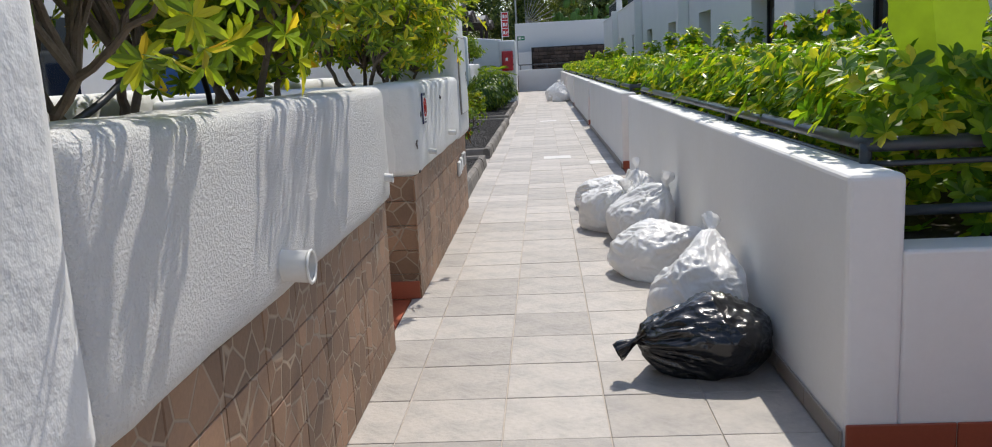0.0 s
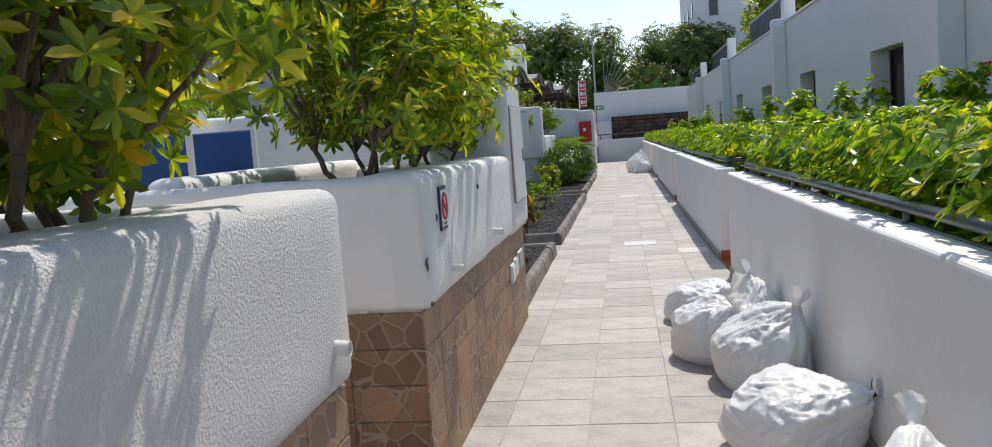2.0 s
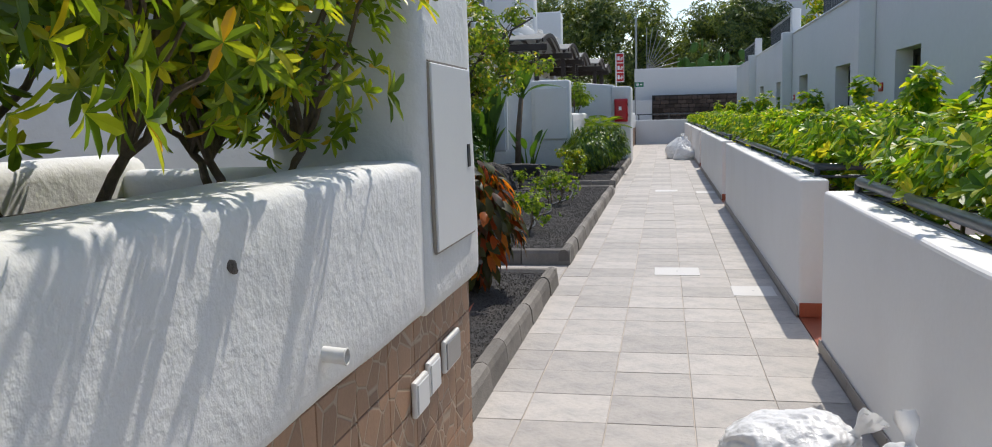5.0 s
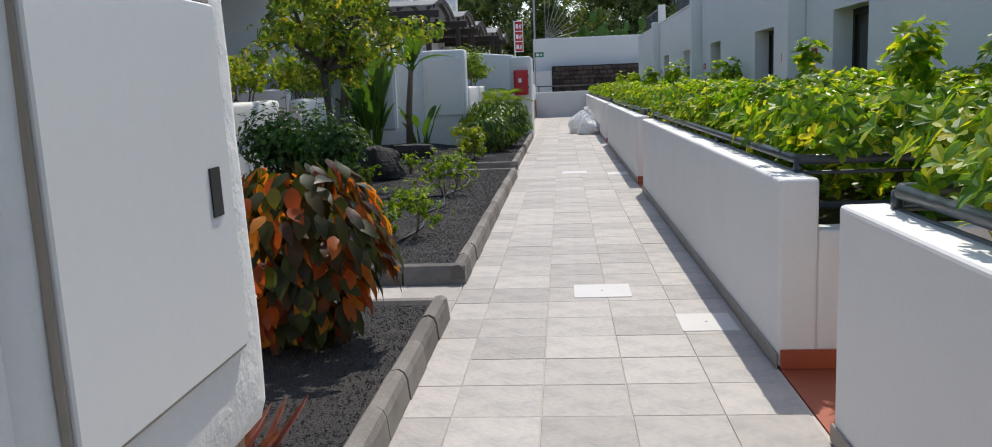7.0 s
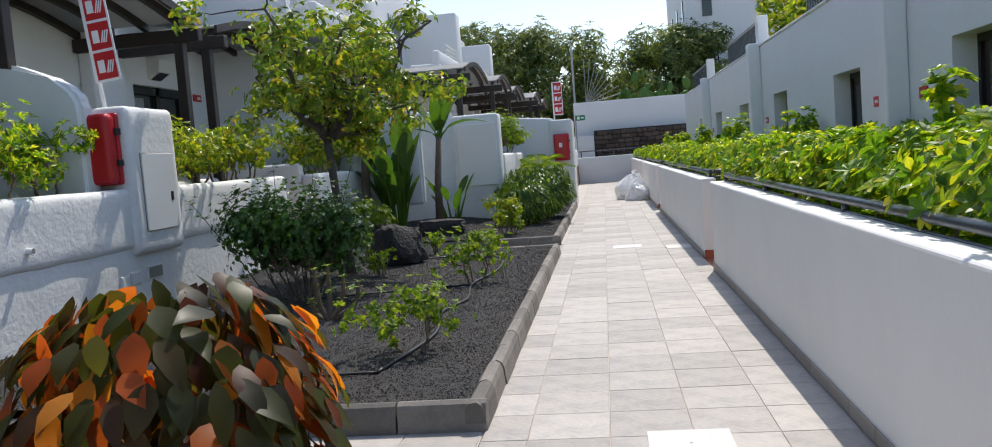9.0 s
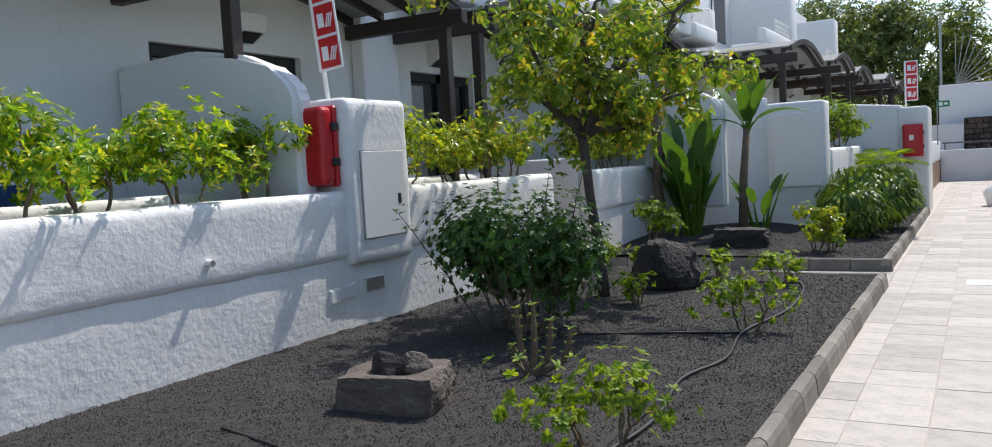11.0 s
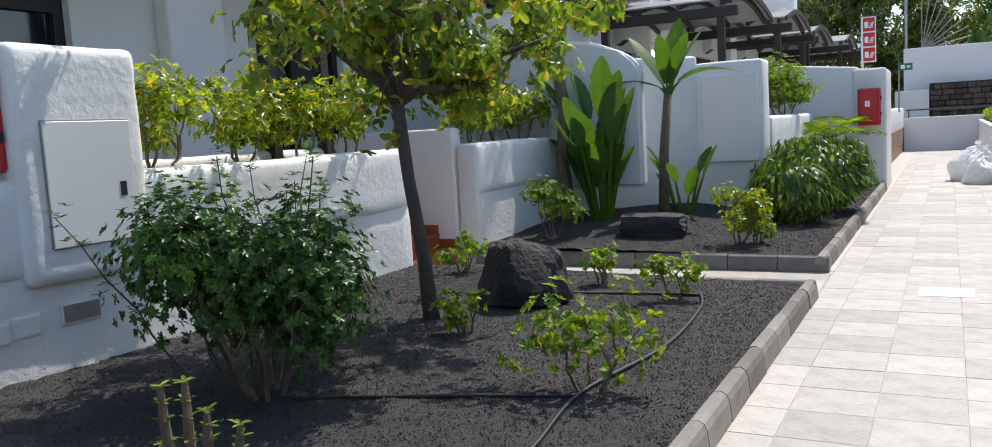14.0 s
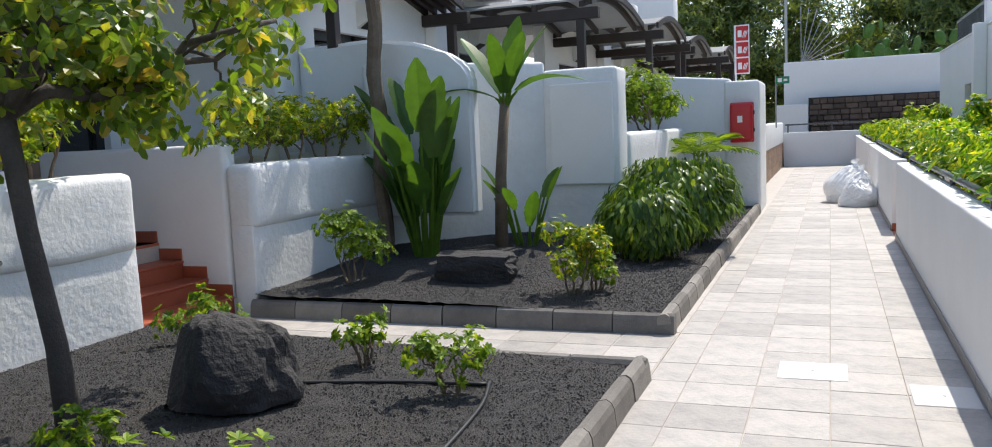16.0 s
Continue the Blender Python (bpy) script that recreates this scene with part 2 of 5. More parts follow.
    aloe=leaf_material("red_succulent_leaf", ((0.0, (0.25, 0.08, 0.06)), (1.0, (0.40, 0.16, 0.11))), thin=0.1),
    flower=leaf_material("white_petal", ((0.0, (0.8, 0.78, 0.7)), (1.0, (0.85, 0.83, 0.72))), thin=0.3),
    farleaf=leaf_material("far_tree_leaf", ((0.0, (0.05, 0.085, 0.025)), (0.6, (0.12, 0.17, 0.045)), (1.0, (0.24, 0.28, 0.07))), thin=0.35),
)


# ---------------------------------------------------------------- building blocks
def link(name, bm, mat, parent=None, label="", smooth=False):
    me = bpy.data.meshes.new(name)
    bmesh.ops.recalc_face_normals(bm, faces=bm.faces)
    bm.to_mesh(me)
    bm.free()
    me.materials.append(M[mat])
    if smooth:
        me.shade_smooth()
    ob = new(name, me)
    if parent:
        ob.parent = parent
    if label:
        ob["label"] = label
    return ob


def part(name, bm, mat, parent, label="", smooth=False):
    return link(name, bm, mat, parent, label, smooth)


def thing(name, label, category, group="", kind=""):
    return tagged(new(name), label, category, group, kind)


def box(bm, x0, x1, y0, y1, z0, z1, bevel=0.0, seg=2, m=None):
    r = bmesh.ops.create_cube(bm, size=1.0, matrix=Matrix.Translation(((x0 + x1) / 2, (y0 + y1) / 2, (z0 + z1) / 2)) @ Matrix.Diagonal((x1 - x0, y1 - y0, z1 - z0, 1)))
    vs = r["verts"]
    if bevel:
        es = list({e for v in vs for e in v.link_edges})
        vs = bmesh.ops.bevel(bm, geom=es, offset=bevel, segments=seg, affect="EDGES", profile=0.5)["verts"]
    if m is not None:
        bmesh.ops.transform(bm, matrix=m, verts=list({v for v in vs}))
    return bm


def boxed(x0, x1, y0, y1, z0, z1, bevel=0.0, seg=2, m=None):
    return box(bmesh.new(), x0, x1, y0, y1, z0, z1, bevel, seg, m)


def plaster(x0, x1, y0, y1, z0, z1, r=0.05, step=0.16, lump=0.006, slope=None):
    """A rendered masonry block: rounded edges, slightly wavy faces. slope: (axis, drop) lowers the top along an axis."""
    bm = boxed(x0, x1, y0, y1, z0, z1, r, 3)
    for axis, a, b in ((0, x0, x1), (1, y0, y1), (2, z0, z1)):
        n = min(60, int((b - a) / step))
        for k in range(1, n):
            co, no = Vector((0, 0, 0)), Vector((0, 0, 0))
            co[axis], no[axis] = a + (b - a) * k / n, 1
            bmesh.ops.bisect_plane(bm, geom=bm.verts[:] + bm.edges[:] + bm.faces[:], plane_co=co, plane_no=no)
    for v in bm.verts:
        p = v.co.copy()
        d = Vector(noise.noise_vector(p * 2.3)) * lump + Vector(noise.noise_vector(p * 7.0)) * lump * 0.5
        v.co += d
        if slope:
            axis, drop = slope
            lo, hi = (x0, x1) if axis == 0 else (y0, y1)
            u = (p[axis] - lo) / (hi - lo)
            v.co.z -= drop * max(0, min(1, u)) * (p.z - z0) / (z1 - z0)
    return bm


def tube(bm, pts, radii, n=8, caps=True):
    """A tapering tube along points."""
    pts = [Vector(p) for p in pts]
    if not hasattr(radii, "__len__"):
        radii = [radii] * len(pts)
    rings = []
    for i, p in enumerate(pts):
        d = (pts[min(i + 1, len(pts) - 1)] - pts[max(i - 1, 0)]).normalized()
        side = d.cross(Vector((0.31, 0.17, 0.93))).normalized()
        up = side.cross(d)
        rings.append([bm.verts.new(p + (side * math.cos(a) + up * math.sin(a)) * radii[i]) for a in [2 * math.pi * k / n for k in range(n)]])
    for a, b in zip(rings, rings[1:]):
        for k in range(n):
            bm.faces.new((a[k], a[(k + 1) % n], b[(k + 1) % n], b[k]))
    if caps:
        bm.faces.new(rings[0])
        bm.faces.new(rings[-1][::-1])
    return bm


def prism(bm, outline, axis, a, b):
    """An outline in the two other axes, pushed from a to b along an axis."""
    def put(u, v, w):
        p = [u, v]
        p.insert(axis, w)
        return bm.verts.new(p)
    lo, hi = [put(u, v, a) for u, v in outline], [put(u, v, b) for u, v in outline]
    bm.faces.new(lo), bm.faces.new(hi[::-1])
    n = len(outline)
    for k in range(n):
        bm.faces.new((lo[k], hi[k], hi[(k + 1) % n], lo[(k + 1) % n]))
    return bm


LEAF = np.array([(0, 0, 0), (0.38, 0.9, 0.05), (0.38, -0.9, 0.05), (0.45, 0, -0.02), (0.8, 0.75, -0.02), (0.8, -0.75, -0.02), (1, 0, -0.10)])
OVATE = np.array([(0, 0, 0), (0.15, 0.62, 0.02), (0.15, 0, 0), (0.15, -0.62, 0.02), (0.4, 1.0, 0.06), (0.4, 0, 0.01), (0.4, -1.0, 0.06), (0.7, 0.72, 0.0), (0.7, 0, -0.05), (0.7, -0.72, 0.0), (0.9, 0.25, -0.12), (0.9, 0, -0.14), (0.9, -0.25, -0.12), (1, 0, -0.2)])
OVATE_FACES = ((0, 2, 1), (0, 3, 2), (1, 2, 5, 4), (2, 3, 6, 5), (4, 5, 8, 7), (5, 6, 9, 8), (7, 8, 11, 10), (8, 9, 12, 11), (10, 11, 13), (11, 12, 13))
LEAF_FACES = ((0, 2, 3), (0, 3, 1), (3, 2, 5, 6), (3, 6, 4, 1))


def leaves(name, base, way, up, length, width, mat, parent=None, label="", droop=1.0, ovate=False):
    """Many leaves as one mesh, each a folded blade from base along way, its face towards up."""
    base, way, up = (np.asarray(a, float) for a in (base, way, up))
    n = len(base)
    length, width = np.broadcast_to(length, n), np.broadcast_to(width, n)
    way = way / np.linalg.norm(way, axis=1)[:, None]
    side = np.cross(up, way)
    side /= np.linalg.norm(side, axis=1)[:, None] + 1e-9
    top = np.cross(way, side)
    t, shape = (OVATE, OVATE_FACES) if ovate else (LEAF, LEAF_FACES)
    v = (base[:, None] + way[:, None] * (t[None, :, :1] * length[:, None, None]) + side[:, None] * (t[None, :, 1:2] * width[:, None, None] * 0.5)
         + top[:, None] * (t[None, :, 2:3] * length[:, None, None] * droop))
    k = len(t)
    faces = [tuple(i * k + j for j in f) for i in range(n) for f in shape]
    me = bpy.data.meshes.new(name)
    me.from_pydata(v.reshape(-1, 3).tolist(), [], faces)
    me.materials.append(M[mat])
    if ovate:
        me.shade_smooth()
    ob = new(name, me)
    if parent:
        ob.parent = parent
    if label:
        ob["label"] = label
    return ob


def rosettes(rng, centres, axes, count, size, spread=0.35):
    """Whorls of leaflets round each centre: base, way, up and length of every leaflet."""
    centres, axes = np.asarray(centres, float), np.asarray(axes, float)
    axes = axes / np.linalg.norm(axes, axis=1)[:, None]
    n = len(centres)
    a = np.cross(axes, rng.normal(size=(n, 3)))
    a /= np.linalg.norm(a, axis=1)[:, None]
    b = np.cross(axes, a)
    ang = (np.arange(count)[None] + rng.random((n, 1))) * 2 * np.pi / count + rng.normal(0, 0.12, (n, count))
    lift = spread + rng.normal(0, 0.18, (n, count))
    way = a[:, None] * np.cos(ang)[..., None] + b[:, None] * np.sin(ang)[..., None] + axes[:, None] * lift[..., None]
    size = np.broadcast_to(size, n)
    length = size[:, None] * (0.8 + 0.4 * rng.random((n, count)))
    base = np.repeat(centres, count, axis=0)
    return base, way.reshape(-1, 3), np.repeat(axes, count, axis=0), length.reshape(-1)


def ball(rng, n, c, r, inner=0.5):
    """Points spread through the outer part of an uneven ellipsoid, with outward axes."""
    d = rng.normal(size=(n, 3))
    d /= np.linalg.norm(d, axis=1)[:, None]
    lump = np.array([1 + 0.35 * noise.noise(Vector(q) * 1.7 + Vector(c)) for q in d])
    u = (inner + (1 - inner) * rng.random(n) ** 0.6) * lump
    return np.asarray(c) + d * u[:, None] * np.asarray(r), d


# ---------------------------------------------------------------- ground and floors
def slab(name, x0, x1, y0, y1, z0, z1, mat, kind="structure", label="", category=""):
    return tagged(link(name, boxed(x0, x1, y0, y1, z0, z1), mat), label, category, kind=kind)


slab("ground", -700, 700, -500, 900, -0.6, -0.35, "ground", label="dry sandy ground around the terraces", category="ground")
path_bed = slab("path", -0.92, 1.07, -6, 50.2, -0.34, -0.006, "grout", label="path of grey stone-look tiles with cement joints", category="path")
cross_1 = slab("cross_path_1", -6.6, -0.925, 13.0, 14.3, -0.34, -0.006, "grout", label="tiled side path between planting beds", category="path")
cross_2 = slab("cross_path_2", -6.6, -0.925, 22.35, 23.85, -0.34, -0.006, "grout", label="tiled side path between planting beds", category="path")

slab("path_edge", -1.42, -0.922, 23.86, 50.1, -0.34, -0.004, "tile_far", label="tiled edge strip of the path", category="path")
slab("terrace_floor_far", -6.25, -1.65, 34.0, 50, -0.3, 0.70, "terrace", label="raised tiled terrace floor", category="floor")
slab("paving_behind", 1.075, 3.75, -6.0, 1.9, -0.34, -0.004, "tile_far", label="grey tiled paving behind the walker", category="floor")
PERIOD = 8.95
RIGHT = ((3.08, 11.0), (11.97, 19.95), (20.95, 29.75), (30.7, 38.6), (39.5, 50.0))
for k, (a, b) in enumerate(zip((1.905, *[r[1] for r in RIGHT[:-1]]), [r[0] for r in RIGHT])):
    slab("entry_floor_%d" % (k + 1), 1.075, 3.75, a, b, -0.34, 0.0, "red", label="terracotta red tiled entrance floor", category="floor")


def baseboard_run(name, x0, x1, y0, y1, z0, z1, mat, along, n, label):
    """A row of skirting tiles."""
    t = tagged(new(name), label, "skirting", kind="structure")
    for k in range(n):
        if along == 1:
            a, b = y0 + (y1 - y0) * k / n, y0 + (y1 - y0) * (k + 1) / n
            part("tile", boxed(x0, x1, a + 0.002, b - 0.002, z0, z1, 0.004, 1), mat, t)
        else:
            a, b = x0 + (x1 - x0) * k / n, x0 + (x1 - x0) * (k + 1) / n
            part("tile", boxed(a + 0.002, b - 0.002, y0, y1, z0, z1, 0.004, 1), mat, t)
    return t


# ---------------------------------------------------------------- planters beside the path with hedges and rails
rng = np.random.default_rng(5)


def hedge(x0, x1, y0, y1, z0, z1, density, label):
    h = thing("hedge", label, "hedge", "clipped hedges")
    n = int((x1 - x0) * (y1 - y0) * density)

    def height(x, y):
        return z1 - 0.03 + 0.06 * math.sin(1.3 * y + 0.6) + 0.14 * noise.noise(Vector((x * 1.3, y * 1.1, 3))) + 0.16 * noise.noise(Vector((x * 3.1, y * 3.3, 9))) + 0.06 * (x - x0 - 0.8)
    x, y = rng.uniform(x0 - 0.02, x1, n), rng.uniform(y0, y1, n)
    hz = np.array([height(a, b) for a, b in zip(x, y)])
    edge = np.clip((x - x0) / 0.35, 0, 1) ** 0.6 * np.clip((y - y0) / 0.3, 0.0, 1) ** 0.6
    z = z0 + 0.12 + (hz - z0 - 0.12) * (0.55 + 0.45 * edge) - np.abs(rng.normal(0, 0.10, n))
    top = np.c_[x, y, z]
    ax = np.c_[rng.normal(-0.15, 0.35, n) - (1 - edge) * 0.8, rng.normal(0, 0.35, n), np.ones(n)]
    m = int(((y1 - y0) * 1.0 + (x1 - x0)) * 0.55 * density * 1.2)
    side_y = rng.random(m) < (y1 - y0) / (y1 - y0 + x1 - x0)
    sx = np.where(side_y, x0 + rng.normal(0.02, 0.07, m), rng.uniform(x0, x1, m))
    sy = np.where(side_y, rng.uniform(y0, y1, m), y0 + rng.normal(0.04, 0.07, m))
    sz = rng.uniform(z0 + 0.02, z1 - 0.05, m)
    sax = np.c_[np.where(side_y, -1.0, 0) + rng.normal(0, 0.4, m), np.where(side_y, 0, -1.0) + rng.normal(0, 0.4, m), rng.uniform(0.3, 1.2, m)]
    deep = n // 2
    dp = np.c_[rng.uniform(x0 + 0.05, x1, deep), rng.uniform(y0 + 0.05, y1, deep), rng.uniform(z0, z1 - 0.2, deep)]
    dax = np.c_[rng.normal(0, 0.6, (deep, 2)), np.ones(deep)]
    # a few taller shoots
    for _ in range(5):
        c = (rng.uniform(x0 + 0.9, x1), rng.uniform(y0 + 0.5, y1), z1 + 0.22)
        p, d = ball(rng, 26, c, (0.16, 0.16, 0.30), 0.2)
        top, ax = np.r_[top, p], np.r_[ax, d + (0, 0, 0.7)]
    P, A = np.r_[top, sx_stack(sx, sy, sz), dp], np.r_[ax, sax, dax]
    keep = ((P[:, 0] > x0 + 0.15) & (P[:, 1] > y0 + 0.10) & (P[:, 1] < y1 - 0.02)) | (P[:, 2] > 1.14)
    b, w, u, L = rosettes(rng, P[keep], A[keep], 8, 0.088)
    leaves("foliage", b, w, u, L, L * 0.50, "hedge", h, droop=1.2)
    bm = bmesh.new()
    for _ in range(int((y1 - y0) * 7)):
        p = Vector((rng.uniform(x0 + 0.05, x1 - 0.1), rng.uniform(y0 + 0.06, y1 - 0.1), z0 - 0.02))
        q = p + Vector((rng.normal(0, 0.12), rng.normal(0, 0.12), z1 - z0 - 0.1))
        tube(bm, (p, (p + q) / 2 + Vector((rng.normal(0, 0.03), 0, 0)), q), (0.014, 0.011, 0.007), 5)
    part("stems", bm, "bark", h)["kind"] = "stuff"
    return h


def sx_stack(x, y, z):
    return np.c_[x, y, z]


def rail(y0, y1, x, z, xe):
    """A pipe handrail on short posts, turning in at both ends, with a thinner bar below."""
    r = thing("handrail", "dark blue-grey painted pipe handrail on planter wall", "handrail", "planter rails")
    for name, dz, rad in (("top_pipe", 0.0, 0.030), ("lower_pipe", -0.075, 0.012)):
        bm = bmesh.new()
        tube(bm, ((xe, y0 + 0.02, z + dz), (x + 0.08, y0 + 0.02, z + dz), (x + 0.02, y0 + 0.04, z + dz), (x, y0 + 0.1, z + dz), (x, y1 - 0.1, z + dz), (x + 0.02, y1 - 0.04, z + dz), (x + 0.3, y1 - 0.02, z + dz)), rad, 10)
        part(name, bm, "rail", r, smooth=True)
    bm = bmesh.new()
    tube(bm, ((xe, y0 + 0.02, z - 0.26), (x + 0.06, y0 + 0.02, z - 0.26)), 0.022, 10)
    part("low_end_pipe", bm, "rail", r, smooth=True)
    n = max(2, int((y1 - y0) / 2.0))
    for k in range(n + 1):
        y = y0 + 0.06 + (y1 - y0 - 0.12) * k / n
        bm = bmesh.new()
        tube(bm, ((x, y, 1.035), (x, y, z)), 0.024, 8)
        part("post", bm, "rail", r, smooth=True)
    return r


for k, (a, b) in enumerate(RIGHT):
    w = tagged(new("planter_wall_right_%d" % (k + 1)), "smooth white painted planter wall with lower return", "wall", kind="structure")
    part("parapet", plaster(1.065, 1.27, a, b, 0.0, 1.045, 0.022, 0.5, 0.003), "smooth_white", w)
    part("near_return", plaster(1.268, 3.5, a + 0.003, a + 0.2, 0.0, 0.765, 0.015, 0.5, 0.002), "smooth_white", w)
    part("far_return", plaster(1.268, 3.5, b - 0.2, b - 0.003, 0.0, 0.765, 0.015, 0.5, 0.002), "smooth_white", w)
    part("soil", boxed(1.26, 3.74, a + 0.19, b - 0.19, 0.0, 0.72), "soil", w)
    near = k < 2
    baseboard_run("baseboard_right_%d" % (k + 1), 1.05, 1.063, a, b, 0.0, 0.085, "skirt", 1, int((b - a) / 0.44), "taupe skirting tiles along white planter wall")
    baseboard_run("baseboard_entry_%d" % (k + 1), 1.07, 3.5, a - 0.012, a - 0.001, 0.0, 0.11, "red", 0, 6, "terracotta red skirting tiles at entrance")
    baseboard_run("baseboard_entry_far_%d" % (k + 1), 1.07, 3.5, b + 0.001, b + 0.012, 0.0, 0.11, "red", 0, 6, "terracotta red skirting tiles at entrance")
    rail(a + 0.25, b - 0.12, 1.235, 1.12, 3.3)
    hedge(1.31, 3.25, a + 0.22, b - 0.15, 0.72, 1.47, 150 if near else 75, "dense glossy green and yellow umbrella-plant hedge in planter")

# ---------------------------------------------------------------- building beside the hedges
BX, ROOF = 3.30, 3.45
R = tagged(new("building_right"), "long white rendered holiday apartment block with dark doors", "building")
part("wall", boxed(BX + 0.32, 9.0, -6, 46.0, -0.3, ROOF), "far_white", R)
FINS = [10.8 + PERIOD * k for k in range(-1, 4)]
EDGES = []
for f in FINS:
    EDGES += [(f + 1.85, f + 3.2, 0.3, 2.35), (f + 6.5, f + 7.75, 0.3, 2.36)]
EDGES = [e for e in EDGES if e[1] < 44 and e[0] > -6]
last = -6.0
for a, b, z0, z1 in EDGES:
    part("wall", boxed(BX, BX + 0.318, last, a, -0.3, ROOF), "far_white", R)
    part("wall", boxed(BX, BX + 0.318, a, b, z1, ROOF), "far_white", R)
    part("wall", boxed(BX, BX + 0.318, a, b, -0.3, z0), "far_white", R)
    last = b
    d = part("door", boxed(BX + 0.27, BX + 0.316, a + 0.002, b - 0.002, z0, z1 - 0.002), "doorbrown", R, "dark brown door in deep reveal")
    for p, q in ((a + 0.003, a + 0.07), (b - 0.07, b - 0.003)):
        part("jamb", boxed(BX + 0.235, BX + 0.269, p, q, z0, z1 - 0.003), "black", d)
    part("lintel", boxed(BX + 0.235, BX + 0.269, a + 0.07, b - 0.07, z1 - 0.08, z1 - 0.003), "black", d)
    part("pane", boxed(BX + 0.262, BX + 0.2695, a + 0.2, b - 0.2, 1.15, z1 - 0.2), "glassdark", d)
part("wall", boxed(BX, BX + 0.318, last, 46.0, -0.3, ROOF), "far_white", R)
part("coping", boxed(BX - 0.03, 9.0, -6, 46.05, ROOF + 0.002, ROOF + 0.05, 0.015, 1), "far_white", R)
for f in FINS:
    part("pilaster", boxed(BX - 0.25, BX - 0.002, f, f + 0.32, -0.3, ROOF + 0.08, 0.02, 2), "far_white", R)
    for y, z in ((f + 1.05, 1.79), (f - 0.55, 1.80)):
        sg = part("number_plaque", boxed(BX - 0.016, BX - 0.001, y, y + 0.24, z, z + 0.13, 0.003, 1), "signred", R, "small red room number plaque")
        part("lettering", boxed(BX - 0.019, BX - 0.0165, y + 0.06, y + 0.18, z + 0.045, z + 0.085), "signwhite", sg)
for k in range(3):
    f = FINS[2] + PERIOD * k
    bl = thing("balustrade", "dark metal balustrade between white posts on roof edge", "railing", "roof railings")
    for j in range(26):
        part("baluster", boxed(BX + 0.01, BX + 0.04, f + 0.4 + j * 0.17, f + 0.43 + j * 0.17, ROOF + 0.05, ROOF + 0.52), "rail", bl)
    part("top_bar", boxed(BX, BX + 0.06, f + 0.3, f + 4.8, ROOF + 0.52, ROOF + 0.58), "grey", bl)
    part("post", boxed(BX - 0.03, BX + 0.2, f + 0.02, f + 0.28, ROOF + 0.05, ROOF + 0.66, 0.015, 1), "far_white", bl)

# ---------------------------------------------------------------- walls along the path on the terrace side
LEFT = ((1.42, 4.45), (5.5, 8.40))


def clad(name, x, y0, y1, along, n, mat="crazy", rows=5, top=0.815, x1=None):
    """Wall tiles with crazy-paving relief on a wall face."""
    t = tagged(new(name), "brown crazy-paving ceramic tiles cladding the wall base", "wall tiles", kind="structure")
    h = top / rows
    for r in range(rows):
        for k in range(n):
            a, b = y0 + (y1 - y0) * k / n, y0 + (y1 - y0) * (k + 1) / n
            d = rng.uniform(0, 0.002)
            if along == 1:
                bm = boxed(x - 0.012, x + d, a + 0.0015, b - 0.0015, r * h + 0.0015, (r + 1) * h - 0.0015, 0.003, 1)
            else:
                bm = boxed(a + 0.0015, b - 0.0015, x - d, x + 0.012, r * h + 0.0015, (r + 1) * h - 0.0015, 0.003, 1)
            part("tile", bm, mat, t)
    return t


for k, (a, b) in enumerate(LEFT):
    w = tagged(new("planter_wall_left_%d" % (k + 1)), "rough white rendered planter wall with rounded top", "wall", kind="structure")
    part("core", boxed(-1.10, -0.865, a + 0.035, b, -0.3, 0.84), "smooth_white", w)
    part("render", plaster(-1.12, -0.815, a, b, 0.815, 1.415, 0.05, 0.14, 0.008), "rough_white" if k == 0 else "lumpy_white", w, smooth=True)
    part("soil", boxed(-1.95, -1.1, a + 0.2, b - 0.15, -0.3, 1.30), "soil", w)
    part("back_wall", plaster(-2.15, -1.95, a + 0.1, b, -0.3, 1.46, 0.07, 0.4, 0.008), "lumpy_white", w, smooth=True)
    part("near_return", plaster(-2.6, -0.93, a - 0.002, a + 0.2, 0.817, 1.408, 0.05, 0.3, 0.006), "lumpy_white" if k == 0 else "smooth_white", w, smooth=True)
    part("near_return_core", boxed(-2.6, -1.105, a + 0.03, a + 0.2, -0.3, 0.84), "smooth_white", w)
    part("far_return", plaster(-2.6, -1.115, b - 0.2, b - 0.01, -0.3, 1.40, 0.05, 0.3, 0.006), "lumpy_white", w, smooth=True)
clad("wall_tiles_1", -0.852, -2.0, 4.45, 1, 19)
clad("wall_tiles_2", -0.852, 5.5, 9.22, 1, 12)
clad("wall_tiles_end", 5.518, -2.6, -0.852, 0, 5)
slab("entry_step_floor", -2.6, -0.925, 4.45, 5.5, -0.34, -0.004, "red", label="terracotta red tiled entrance floor", category="floor")
baseboard_run("baseboard_entry_left", -2.6, -0.86, 5.492, 5.505, 0.0, 0.12, "red", 0, 5, "terracotta red skirting tiles at entrance")


